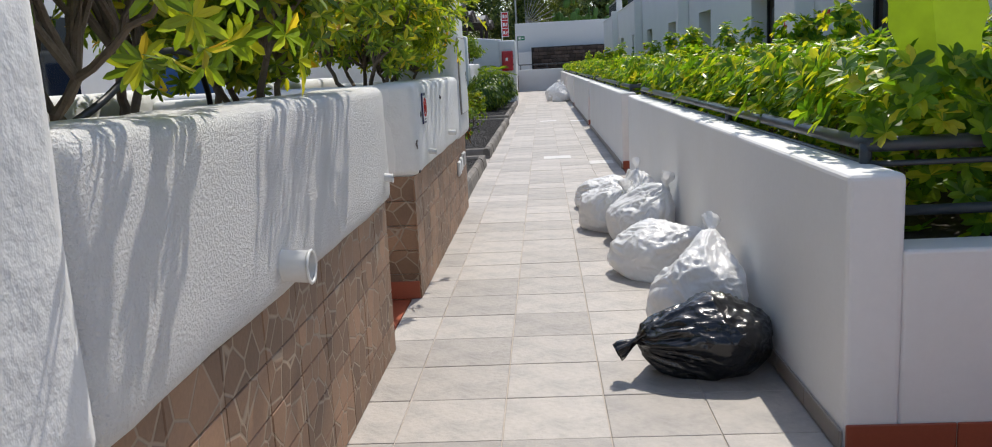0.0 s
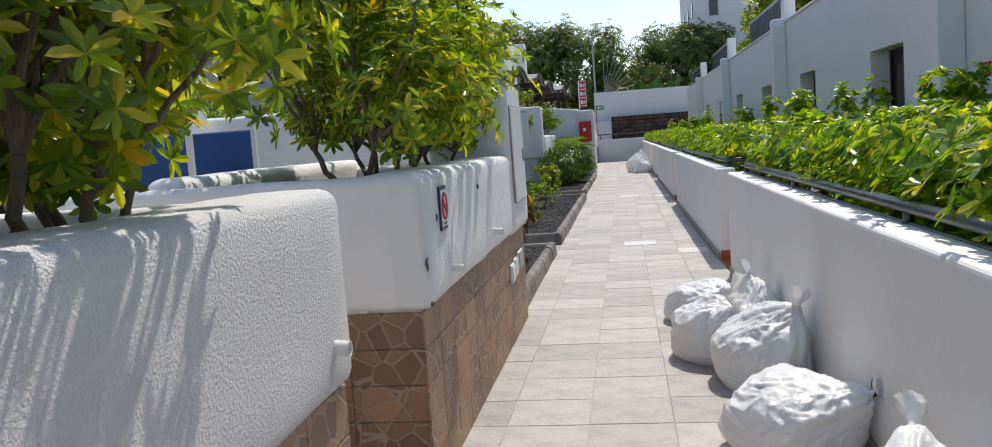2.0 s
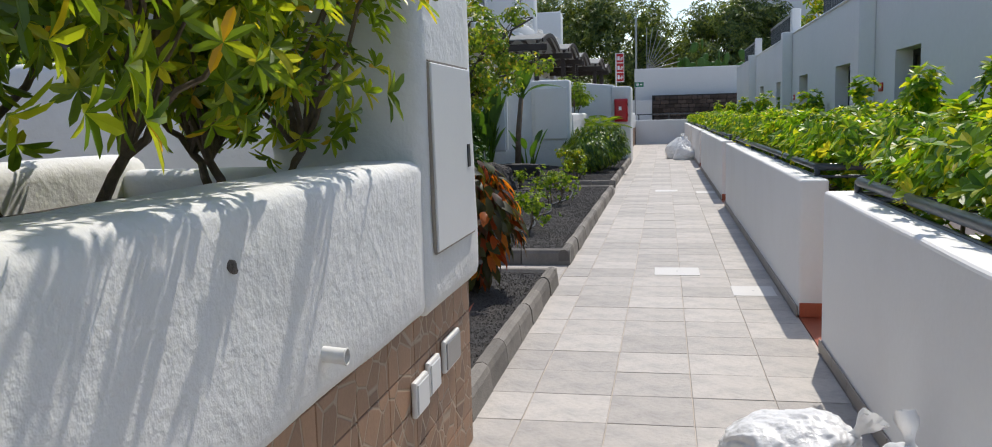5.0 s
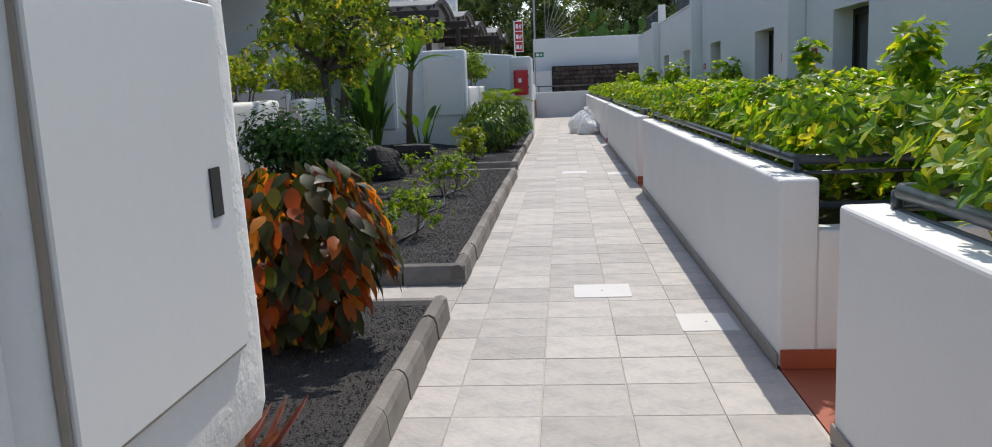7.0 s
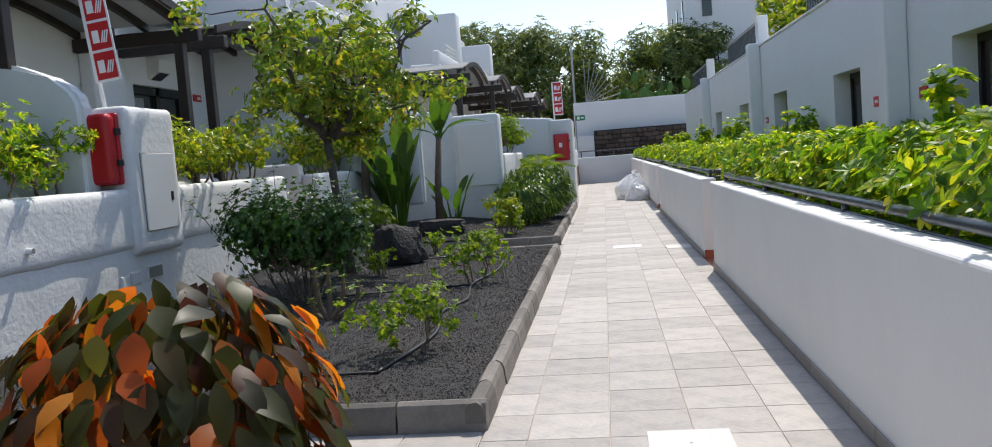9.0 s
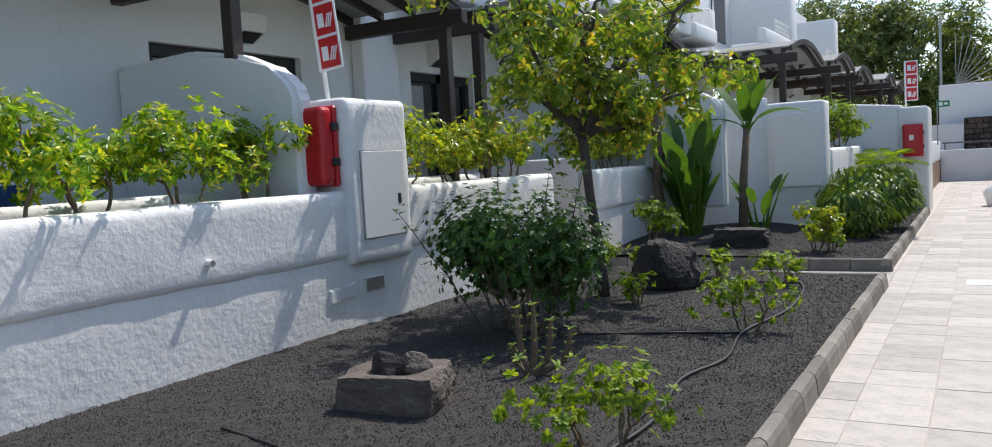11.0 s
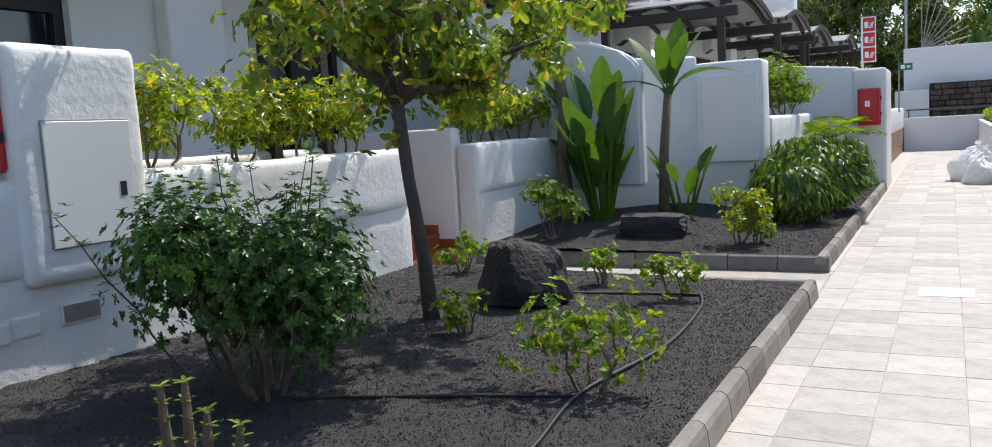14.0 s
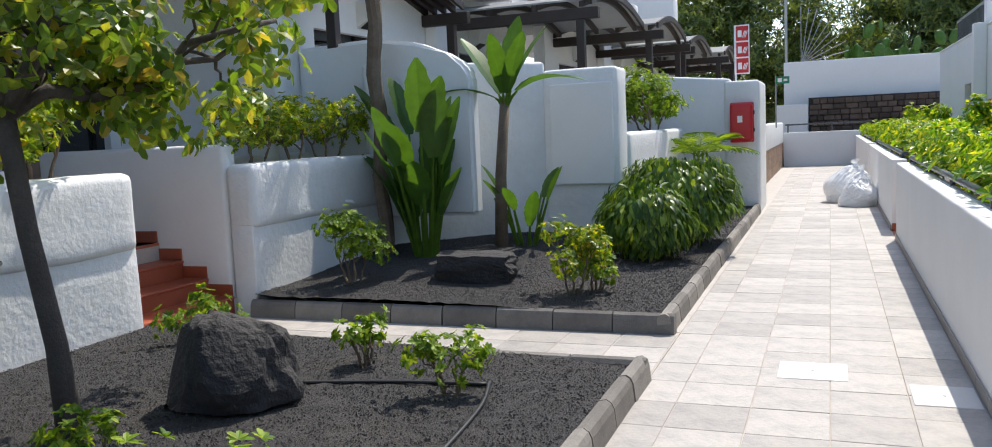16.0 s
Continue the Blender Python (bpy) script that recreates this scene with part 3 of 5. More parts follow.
def cabinet_pillar(name, x, y0, y1, zt, door, label, batter=0.0):
    """A rendered pillar with a flush painted metal cabinet door facing the path."""
    p = tagged(new(name), label, "pillar", kind="structure")

    def leaned(bm):
        for v in bm.verts:
            v.co.y -= batter * (v.co.z - 0.8) * max(0.0, (v.co.y - y0) / (y1 - y0))
            v.co.x -= 0.25 * batter * (v.co.z - 0.8)
        return bm
    part("body", leaned(plaster(x - 0.62, x, y0, y1, 0.80, zt, 0.07, 0.14, 0.008)), "lumpy_white", p, smooth=True)
    part("core", boxed(x - 0.6, x - (0.1 if x < -2 else 0.066), y0 + 0.01, y1 - 0.065, -0.3, 0.83), "lumpy_white", p)
    if door:
        a, b, z0, z1 = door
        d = part("cabinet_door", leaned(boxed(x + 0.004, x + 0.018, a, b, z0, z1, 0.004, 1)), "metal_white", p, "white painted metal meter cabinet door")
        part("frame", leaned(box(box(boxed(x - 0.002, x + 0.010, a - 0.012, a - 0.003, z0, z1), x - 0.002, x + 0.010, a - 0.012, b, z1 + 0.003, z1 + 0.009), x - 0.002, x + 0.010, a, b, z0 - 0.008, z0 - 0.003)), "skirt", d)
        part("latch", leaned(boxed(x + 0.0185, x + 0.022, b - 0.12, b - 0.07, z0 + 0.30, z0 + 0.40)), "black", d)
    return p


cabinet_pillar("cabinet_pillar_1", -0.80, 8.36, 9.31, 2.35, (8.46, 9.14, 1.05, 1.78), "rough white rendered pillar with flush meter cabinet door", 0.04)
cabinet_pillar("cabinet_pillar_0", -0.81, 0.35, 1.43, 2.35, None, "rough white rendered pillar beside the planter")
back = tagged(new("planter_wall_left_0"), "rough white rendered planter wall", "wall", kind="structure")
part("render", plaster(-1.12, -0.815, -6, 0.34, 0.815, 1.415, 0.07, 0.4, 0.006), "rough_white", back, smooth=True)
part("core", boxed(-1.10, -0.865, -6, 0.34, -0.3, 0.84), "smooth_white", back)
slab("wall_behind", -9, 4.0, -6.4, -6.1, -0.3, 3.4, "far_white", label="white rendered wall closing the path", category="wall")

chips = ((5.515, 1.02, 0.012, 0.03), (5.56, 0.845, 0.03, 0.016), (5.75, 1.2, 0.012, 0.02), (6.9, 1.27, 0.02, 0.015))
for k, (y, z, a, b) in enumerate(chips):
    bm = bmesh.new()
    bmesh.ops.create_icosphere(bm, subdivisions=2, radius=1, matrix=Matrix.Translation((-0.818, y, z)) @ Matrix.Diagonal((0.006, a, b, 1)))
    for v in bm.verts:
        v.co += Vector(noise.noise_vector(v.co * 40)) * 0.006 * Vector((0.1, 1, 1)).length
    tagged(link("paint_chip", bm, "brownrock"), "dark patch of chipped paint on the white wall", "wall damage", "chipped paint")
# walls round the planting court
cw = tagged(new("court_wall_near"), "white rendered wall between terrace and planting bed", "wall", kind="structure")
part("wall", plaster(-5.3, -1.44, 9.12, 9.42, -0.3, 1.9, 0.06, 0.3, 0.006), "lumpy_white", cw, smooth=True)


def court_wall(name, y0, y1, pillar=None):
    w = tagged(new(name), "lumpy white rendered terrace wall with protruding upper band", "wall", kind="structure")
    part("upper_band", plaster(-5.36, -5.04, y0, y1, 0.86, 1.50, 0.07, 0.16, 0.011), "lumpy_white", w, smooth=True)
    part("base", plaster(-5.34, -5.075, y0 + 0.01, y1 - 0.01, -0.3, 0.90, 0.02, 0.2, 0.010), "lumpy_white", w, smooth=True)
    part("soil", boxed(-6.05, -5.335, y0 + 0.15, y1 - 0.15, -0.3, 1.36), "soil", w)
    part("back_wall", plaster(-6.25, -6.05, y0 + 0.1, y1, -0.3, 1.56, 0.07, 0.5, 0.008), "lumpy_white", w, smooth=True)
    return w


court_wall("court_wall_1", 9.5, 13.0)
court_wall("court_wall_2", 14.45, 22.35)
court_wall("court_wall_3", 23.85, 26.5)
for k, y in enumerate((14.45, 23.85)):
    e = tagged(new("court_wall_return_%d" % (k + 1)), "smooth white rendered return wall beside red steps", "wall", kind="structure")
    part("wall", plaster(-8.3, -5.37, y + 0.005, y + 0.22, -0.3, 1.70, 0.05, 0.4, 0.004), "smooth_white", e, smooth=True)
    st = tagged(new("steps_%d" % (k + 1)), "terracotta red tiled steps up to a terrace", "steps", kind="structure")
    for j in range(4):
        x = -5.36 - 0.30 * j
        part("tread", boxed(x - 0.32, x + 0.015, y - 1.35, y + 0.003, 0.18 * j + 0.15, 0.18 * (j + 1), 0.01, 2), "red", st)
        part("riser", boxed(x - 0.32, x, y - 1.35, y + 0.002, -0.02, 0.18 * j + 0.149), "red", st)
        part("skirting_tile", boxed(x - 0.31, x - 0.005, y - 0.012, y + 0.004, 0.18 * (j + 1) + 0.002, 0.18 * (j + 1) + 0.12), "red", st)
cabinet_pillar("cabinet_pillar_2", -4.98, 17.86, 18.84, 2.36, (18.04, 18.70, 1.04, 1.86), "rough white rendered pillar with flush meter cabinet door")
# the turned wall behind the banana plants and the pillar after it
w5 = tagged(new("court_wall_far"), "tall white rendered wall behind the banana plants", "wall", kind="structure")
bm = plaster(0, 2.5, 0, 0.25, -0.3, 2.62, 0.05, 0.3, 0.006)
bmesh.ops.transform(bm, matrix=pose(-5.2, 26.45, 0, 0, 0, 43), verts=bm.verts)
part("wall", bm, "lumpy_white", w5, smooth=True)
part("wall", plaster(-3.42, -2.38, 28.12, 28.7, -0.3, 2.50, 0.06, 0.25, 0.006), "lumpy_white", w5, smooth=True)
part("panel", plaster(-3.30, -2.44, 28.06, 28.14, 0.95, 2.30, 0.02, 0.3, 0.004), "smooth_white", w5)
part("low_planter", plaster(-2.66, -2.36, 28.7, 33.5, -0.3, 1.62, 0.06, 0.25, 0.006), "lumpy_white", w5, smooth=True)
part("soil", boxed(-4.2, -2.65, 28.7, 33.5, -0.3, 1.5), "soil", w5)
w6 = tagged(new("terrace_wall_far"), "white rendered terrace wall with sloping top", "wall", kind="structure")
part("wall", plaster(-6.2, -1.5, 33.6, 33.9, -0.3, 2.95, 0.06, 0.4, 0.005, slope=(0, 0.45)), "far_white", w6, smooth=True)
part("pillar", plaster(-1.62, -0.98, 33.55, 35.2, -0.3, 2.45, 0.06, 0.3, 0.006), "lumpy_white", w6, smooth=True)
part("long_wall", plaster(-1.6, -1.36, 35.2, 50.0, 0.86, 1.6, 0.05, 0.6, 0.005), "lumpy_white", w6, smooth=True)
part("long_base", boxed(-1.6, -1.42, 35.2, 50.0, -0.3, 0.88), "skirt", w6)
clad("wall_tiles_far", -1.38, 35.2, 50.0, 1, 24, rows=3, top=0.88)

# ---------------------------------------------------------------- terrace houses
terr = slab("terrace_floor", -9.0, -6.25, -6, 50, -0.3, 0.72, "terrace", label="raised tiled terrace floor", category="floor")
terr2 = slab("terrace_floor_near", -6.25, -2.15, -6, 9.1, -0.3, 0.70, "terrace", label="raised tiled terrace floor", category="floor")


def house(s):
    """One bay of the terrace: two apartments behind porches, balconies and stepped party walls."""
    h = tagged(new("terrace_house"), "white rendered terraced holiday house with stepped upper floors", "house", "terraced houses")
    x, y0, y1 = -7.7, s - 0.6, s + 8.348
    last = y0
    for a, b, sign in ((s + 0.42, s + 2.8, 3.9), (s + 5.3, s + 7.2, 7.35)):
        part("wall", boxed(x - 0.25, x, last, a, 0.7, 4.3), "far_white", h)
        part("wall", boxed(x - 0.25, x, a, b, 3.2, 4.3), "far_white", h)
        d = part("glass_door", boxed(x - 0.2, x - 0.16, a, b, 0.72, 3.199), "glassdark", h, "dark glazed terrace door")
        for q in (a, a + (b - a) / 2 - 0.06, b - 0.12):
            part("frame", boxed(x - 0.158, x - 0.10, q + 0.002, q + 0.12, 0.72, 3.198), "black", d)
        part("frame", boxed(x - 0.158, x - 0.10, a + 0.122, b - 0.12, 3.06, 3.198), "black", d)
        part("curtain", boxed(x - 0.1595, x - 0.15, a + 0.15, a + 0.55, 0.74, 3.0), "grey", d, "pale curtain behind the glass")
        p = part("number_plaque", boxed(x + 0.002, x + 0.02, s + sign, s + sign + 0.32, 3.02, 3.15, 0.003, 1), "signred", h, "small red room number plaque")
        part("lettering", boxed(x + 0.0205, x + 0.023, s + sign + 0.15, s + sign + 0.27, 3.06, 3.11), "signwhite", p)
        y = a + 1.15 if sign < 5 else a + 0.5
        lamp = part("wall_lamp", prism(bmesh.new(), ((x + 0.002, 3.30), (x + 0.20, 3.42), (x + 0.24, 3.62), (x + 0.002, 3.68)), 1, y, y + 0.42), "pvc", h, "cream wall lamp")
        part("grille", prism(bmesh.new(), ((x + 0.03, 3.306), (x + 0.195, 3.408), (x + 0.20, 3.400), (x + 0.035, 3.298)), 1, y + 0.06, y + 0.36), "black", lamp)
        last = b
    part("wall", boxed(x - 0.25, x, last, y1, 0.7, 4.3), "far_white", h)
    part("party_pier", plaster(x + 0.002, x + 0.22, s + 3.85, s + 4.7, 0.7, 4.3, 0.03, 0.8, 0.003), "far_white", h)
    # balconies over both apartments with the party wall rising between them
    part("balcony", plaster(x - 0.2, x + 0.7, y0 + 0.05, s + 3.3, 4.28, 4.46, 0.05, 0.8, 0.004), "far_white", h, smooth=True)
    part("balcony_parapet", plaster(x + 0.5, x + 0.7, y0 + 0.05, s + 3.25, 4.45, 4.85, 0.06, 0.5, 0.005), "far_white", h, smooth=True)
    part("balcony", plaster(x - 0.2, x + 0.7, s + 4.55, s + 6.4, 4.26, 4.62, 0.06, 0.8, 0.004), "far_white", h, smooth=True)
    for a, b, z in ((s + 1.2, s + 3.2, 4.85), (s + 4.6, s + 6.2, 4.62)):
        rl = part("balcony_rail", boxed(x + 0.58, x + 0.62, a, b, z + 0.36, z + 0.40), "pvc", h, "white metal balcony rail")
        for dz in (0.1, 0.22):
            part("bar", boxed(x + 0.585, x + 0.615, a, b, z + dz, z + dz + 0.03), "pvc", rl)
        for j in range(5):
            q = a + (b - a - 0.03) * j / 4
            part("bar", boxed(x + 0.585, x + 0.615, q, q + 0.03, z, z + 0.359), "pvc", rl)
    part("balcony_party_wall", plaster(x - 1.5, x + 0.62, s + 3.6, s + 4.5, 4.3, 6.6, 0.05, 0.8, 0.004), "far_white", h, smooth=True)
    part("balcony_party_wall", plaster(x - 1.5, x + 0.5, s + 6.45, s + 7.0, 4.3, 5.2, 0.05, 0.8, 0.004), "far_white", h, smooth=True)
    part("upper_wall", boxed(x - 4.2, x - 1.2, y0, y1, 4.3, 7.4), "far_white", h)
    for q in (s + 1.4, s + 5.0):
        w = part("window", boxed(x - 1.199, x - 1.17, q, q + 1.5, 4.9, 6.4), "glassdark", h)
        for p in (q, q + 1.42):
            part("jamb", boxed(x - 1.169, x - 1.14, p, p + 0.08, 4.9, 6.4), "far_white", w)
    out = ((x + 0.1, 4.2), (x + 0.1, 5.3), (x - 0.5, 5.35), (x - 0.55, 6.0), (x - 1.4, 6.1), (x - 1.5, 7.0), (x - 2.4, 7.15), (x - 2.5, 8.1), (x - 4.4, 8.3), (x - 4.4, 4.2))
    bm = prism(bmesh.new(), out, 1, y1 - 0.35, y1 - 0.05)
    bmesh.ops.bevel(bm, geom=bm.edges[:], offset=0.04, segments=2, affect="EDGES")
    part("stepped_party_wall", bm, "far_white", h)
    # divider with a sloping rounded top from the house to the planter
    out = ((x, 0.7), (x, 2.88), (-6.6, 2.93), (-6.0, 2.84), (-5.6, 2.68), (-5.36, 2.54), (-5.28, 2.40), (-5.28, 0.7))
    bm = prism(bmesh.new(), out, 1, s - 0.02, s + 0.22)
    bmesh.ops.bevel(bm, geom=bm.edges[:], offset=0.05, segments=3, affect="EDGES")
    part("terrace_divider", bm, "far_white", h)
    return h


def pergola(y0, y1, x0, x1, shared=False):
    """A dark timber porch: posts, cross beams and a vaulted roof on curved rafters that arch from side to side; shared: its far side rests on the next porch."""
    p = thing("pergola", "dark brown timber porch with vaulted sheet roof", "pergola", "terrace porches")
    zt, rise, n = 3.78, 0.34, 12
    arc = [(y0 + (y1 - y0) * k / n, zt + rise * math.sin(math.pi * (0.04 + 0.92 * k / n))) for k in range(n + 1)]
    ribs = 4
    for k in range(ribs):
        x = x0 + (x1 - x0 - 0.08) * k / (ribs - 1)
        out = arc + [(u, v - 0.10) for u, v in reversed(arc)]
        part("rafter", prism(bmesh.new(), out, 0, x, x + 0.08), "wood", p)
    part("roof_sheet", prism(bmesh.new(), [(u, v + 0.035) for u, v in arc] + [(u, v + 0.004) for u, v in reversed(arc)], 0, x0, x1 + 0.1), "roofsheet", p)
    part("edge_board", prism(bmesh.new(), [(u, v + 0.05) for u, v in arc] + [(u, v - 0.07) for u, v in reversed(arc)], 0, x1 + 0.104, x1 + 0.15), "wood", p)
    for y in (y0 - 0.02,) if shared else (y0 - 0.02, y1 - 0.12):
        part("cross_beam", boxed(x0, x1 + 0.25, y, y + 0.14, zt - 0.26, zt - 0.07, 0.01, 1), "wood", p)
        part("post", boxed(x1 - 0.14, x1 - 0.005, y + 0.003, y + 0.137, 0.7, zt - 0.261, 0.008, 1), "wood", p)
    return p


for k in range(-2, 4):
    y = 17.58 + PERIOD * k
    shift = (0.0, 0.0, 0.0, 1.5, 2.2, 2.2)[k + 2]
    house(y).location.x = shift
    front = (-6.0, -6.0, -6.0, -3.6, -3.3, -2.9)[k + 2]
    pergola(y, y + 3.85, -7.69 + shift, -5.6 if k == 1 else front)
    pergola(y + 4.6, y + 8.9, -7.69 + shift, front, True)
step_wall = slab("house_step_wall", -9.2, -6.0, 25.7, 25.92, 0.7, 7.4, "far_white", label="white rendered side wall where the houses step forward", category="wall")
near_front = tagged(new("house_front_near"), "white rendered house front behind the planters", "house")
part("wall", boxed(-3.75, -3.5, -6, 9.0, 0.7, 2.55), "far_white", near_front)
part("window", boxed(-3.499, -3.47, -2.0, -0.9, 1.0, 2.45), "glassdark", near_front)
part("window", boxed(-3.499, -3.47, 5.6, 6.4, 1.0, 2.0), "glassdark", near_front)

# ---------------------------------------------------------------- far end
ew = tagged(new("end_wall"), "low white wall closing the path with pipe rail", "wall", kind="structure")
part("wall", boxed(-1.36, 3.7, 50.01, 50.25, -0.3, 1.22, 0.02, 2), "smooth_white", ew)
bm = bmesh.new()
tube(bm, ((-1.3, 50.12, 1.5), (1.8, 50.12, 1.5)), 0.03, 6)
for x in (-1.2, 0.3, 1.7):
    tube(bm, ((x, 50.12, 1.2), (x, 50.12, 1.5)), 0.025, 6)
part("rail", bm, "rail", ew)
slab("upper_terrace", -12, 3.7, 50.25, 56.0, -0.3, 0.9, "ground", label="raised ground behind the end wall", category="ground")
ds = tagged(new("stone_wall"), "dry wall of brown basalt stones", "wall", kind="structure")
part("backing", boxed(-0.6, 9.0, 55.2, 55.6, 0.0, 2.55), "soil", ds)
for r in range(7):
    x = -0.6 + 0.2 * rng.random()
    while x < 5.5:
        wd = rng.uniform(0.22, 0.5)
        part("stone", boxed(x, x + wd - 0.02, 55.12 - rng.uniform(0, 0.05), 55.22, 0.9 + r * 0.23, 0.9 + r * 0.23 + 0.21, 0.04, 2), "drystone", ds)
        x += wd
uw = tagged(new("upper_wall"), "white painted retaining wall with sloping top", "wall", kind="structure")
part("wall", boxed(-1.6, 12, 56.0, 56.3, 0.0, 4.1, 0.03, 2), "far_white", uw)
part("wall", boxed(-1.9, -0.62, 55.0, 55.3, 0.0, 2.3, 0.03, 2), "far_white", uw)
T = tagged(new("tower_block"), "tall white apartment block with small dark windows", "building")
part("wall", boxed(5.55, 22, 66, 80, 0, 15.5), "far_white", T)
for k in range(4):
    for j in range(3):
        part("window", boxed(6.6 + 3.4 * j, 7.2 + 3.4 * j, 65.94, 65.999, 3.2 + 3.1 * k, 4.5 + 3.1 * k), "glassdark", T)
    for j in range(3):
        part("window", boxed(5.49, 5.549, 67.2 + 4 * j, 67.9 + 4 * j, 3.2 + 3.1 * k, 4.5 + 3.1 * k), "glassdark", T)
slab("hill", -80, 80, 84, 100, -0.3, 3.0, "ground", kind="structure", label="far rising ground behind the trees", category="ground")


# ---------------------------------------------------------------- planting beds
def mound(x, y):
    """Height of the gravel in the beds."""
    return 0.125 + 0.09 * min(1, max(0, (-1.2 - x) / 2.5)) + (0.12 * min(1, max(0, (y - 24.5) / 2.5)) * min(1, max(0, (-2.2 - x) / 1.5)) if y > 24 else 0) + 0.02 * noise.noise(Vector((x, y, 0)))


def gravel(name, x0, x1, y0, y1):
    nx, ny = int((x1 - x0) / 0.09), int((y1 - y0) / 0.09)
    vs, fs = [], []
    for j in range(ny + 1):
        for i in range(nx + 1):
            x, y = x0 + (x1 - x0) * i / nx, y0 + (y1 - y0) * j / ny
            vs.append((x, y, mound(x, y) + rng.normal(0, 0.004)))
    for j in range(ny):
        for i in range(nx):
            a = j * (nx + 1) + i
            fs.append((a, a + 1, a + nx + 2, a + nx + 1))
    me = bpy.data.meshes.new(name)
    me.from_pydata(vs, [], fs)
    me.materials.append(M["gravel"])
    g = tagged(new(name, me), "black volcanic gravel in a planting bed", "gravel", kind="stuff")
    n = int((x1 - x0) * (y1 - y0) * 1500)
    px, py = rng.uniform(x0, x1, n), rng.uniform(y0, y1, n)
    c = np.array([(a, b, mound(a, b) + 0.003) for a, b in zip(px, py)])
    s = rng.uniform(0.004, 0.010, n)[:, None, None]
    tet = np.array(((1, 0, 0), (-0.6, 0.9, 0), (-0.6, -0.9, 0.1), (0, 0, 0.9)))
    ang = rng.uniform(0, 6.28, n)
    ro = np.zeros((n, 3, 3))
    ro[:, 0, 0], ro[:, 0, 1], ro[:, 1, 0], ro[:, 1, 1], ro[:, 2, 2] = np.cos(ang), -np.sin(ang), np.sin(ang), np.cos(ang), 1
    v = c[:, None] + np.einsum("nij,kj->nki", ro, tet) * s
    me = bpy.data.meshes.new("grains")
    me.from_pydata(v.reshape(-1, 3).tolist(), [], [(4 * i + a, 4 * i + b, 4 * i + d) for i in range(n) for a, b, d in ((0, 1, 3), (1, 2, 3), (2, 0, 3))])
    me.materials.append(M["grain"])
    q = new("grains", me)
    q.parent = g
    q["kind"] = "stuff"
    return g


gravel("gravel_bed_near", -5.08, -1.0, 9.42, 13.05)
gravel("gravel_bed_middle", -5.08, -1.0, 14.25, 22.4)
gravel("gravel_bed_far", -5.08, -1.05, 23.8, 33.55)


def curb_piece(length):
    out = ((0.0, -0.02), (-0.015, 0.115), (-0.03, 0.150), (-0.06, 0.168), (-0.10, 0.160), (-0.125, 0.130), (-0.125, -0.02))
    bm = prism(bmesh.new(), out, 1, 0.006, length - 0.006)
    return bm


CURB = {}


def curb(name, x, y, length, turn):
    """A row of concrete edging blocks along a line; outer face to the right of its way when turned 0."""
    t = tagged(new(name), "weathered rounded concrete edging blocks round planting bed", "curb", kind="structure")
    n = max(1, round(length / 0.5))
    L = length / n
    key = round(L, 3)
    if key not in CURB:
        me = bpy.data.meshes.new("curb_block")
        bm = curb_piece(L)
        bmesh.ops.recalc_face_normals(bm, faces=bm.faces)
        bm.to_mesh(me)
        bm.free()
        me.materials.append(M["curb"])
        CURB[key] = me
    for k in range(n):
        o = new("block", CURB[key])
        o.parent = t
        o.matrix_basis = pose(x, y, 0, 0, 0, turn) @ pose(rng.normal(0, 0.002), L * k, rng.normal(0, 0.002), 0, 0, rng.normal(0, 0.25))
    return t


curb("curb_bed_near_side", -0.90, 9.45, 3.68, 0)
curb("curb_bed_near_back", -0.905, 13.13, 4.2, 90)
curb("curb_bed_middle_front", -5.1, 14.17, 4.2, -90)
curb("curb_bed_middle_side", -0.90, 14.17, 8.3, 0)
curb("curb_bed_middle_back", -0.905, 22.48, 4.2, 90)
curb("curb_bed_far_front", -5.1, 23.75, 4.15, -90)
curb("curb_bed_far_side", -0.97, 23.75, 9.8, 0)


# ---------------------------------------------------------------- plants
def branch(bm, p, q, r0, r1, rng, bend=0.12, n=6):
    p, q = Vector(p), Vector(q)
    L = (q - p).length
    pts = [p.lerp(q, k / n) + Vector(rng.normal(0, bend * L * 0.25, 3)) * math.sin(math.pi * k / n) for k in range(n + 1)]
    tube(bm, pts, [r0 + (r1 - r0) * k / n for k in range(n + 1)], 7)
    return pts


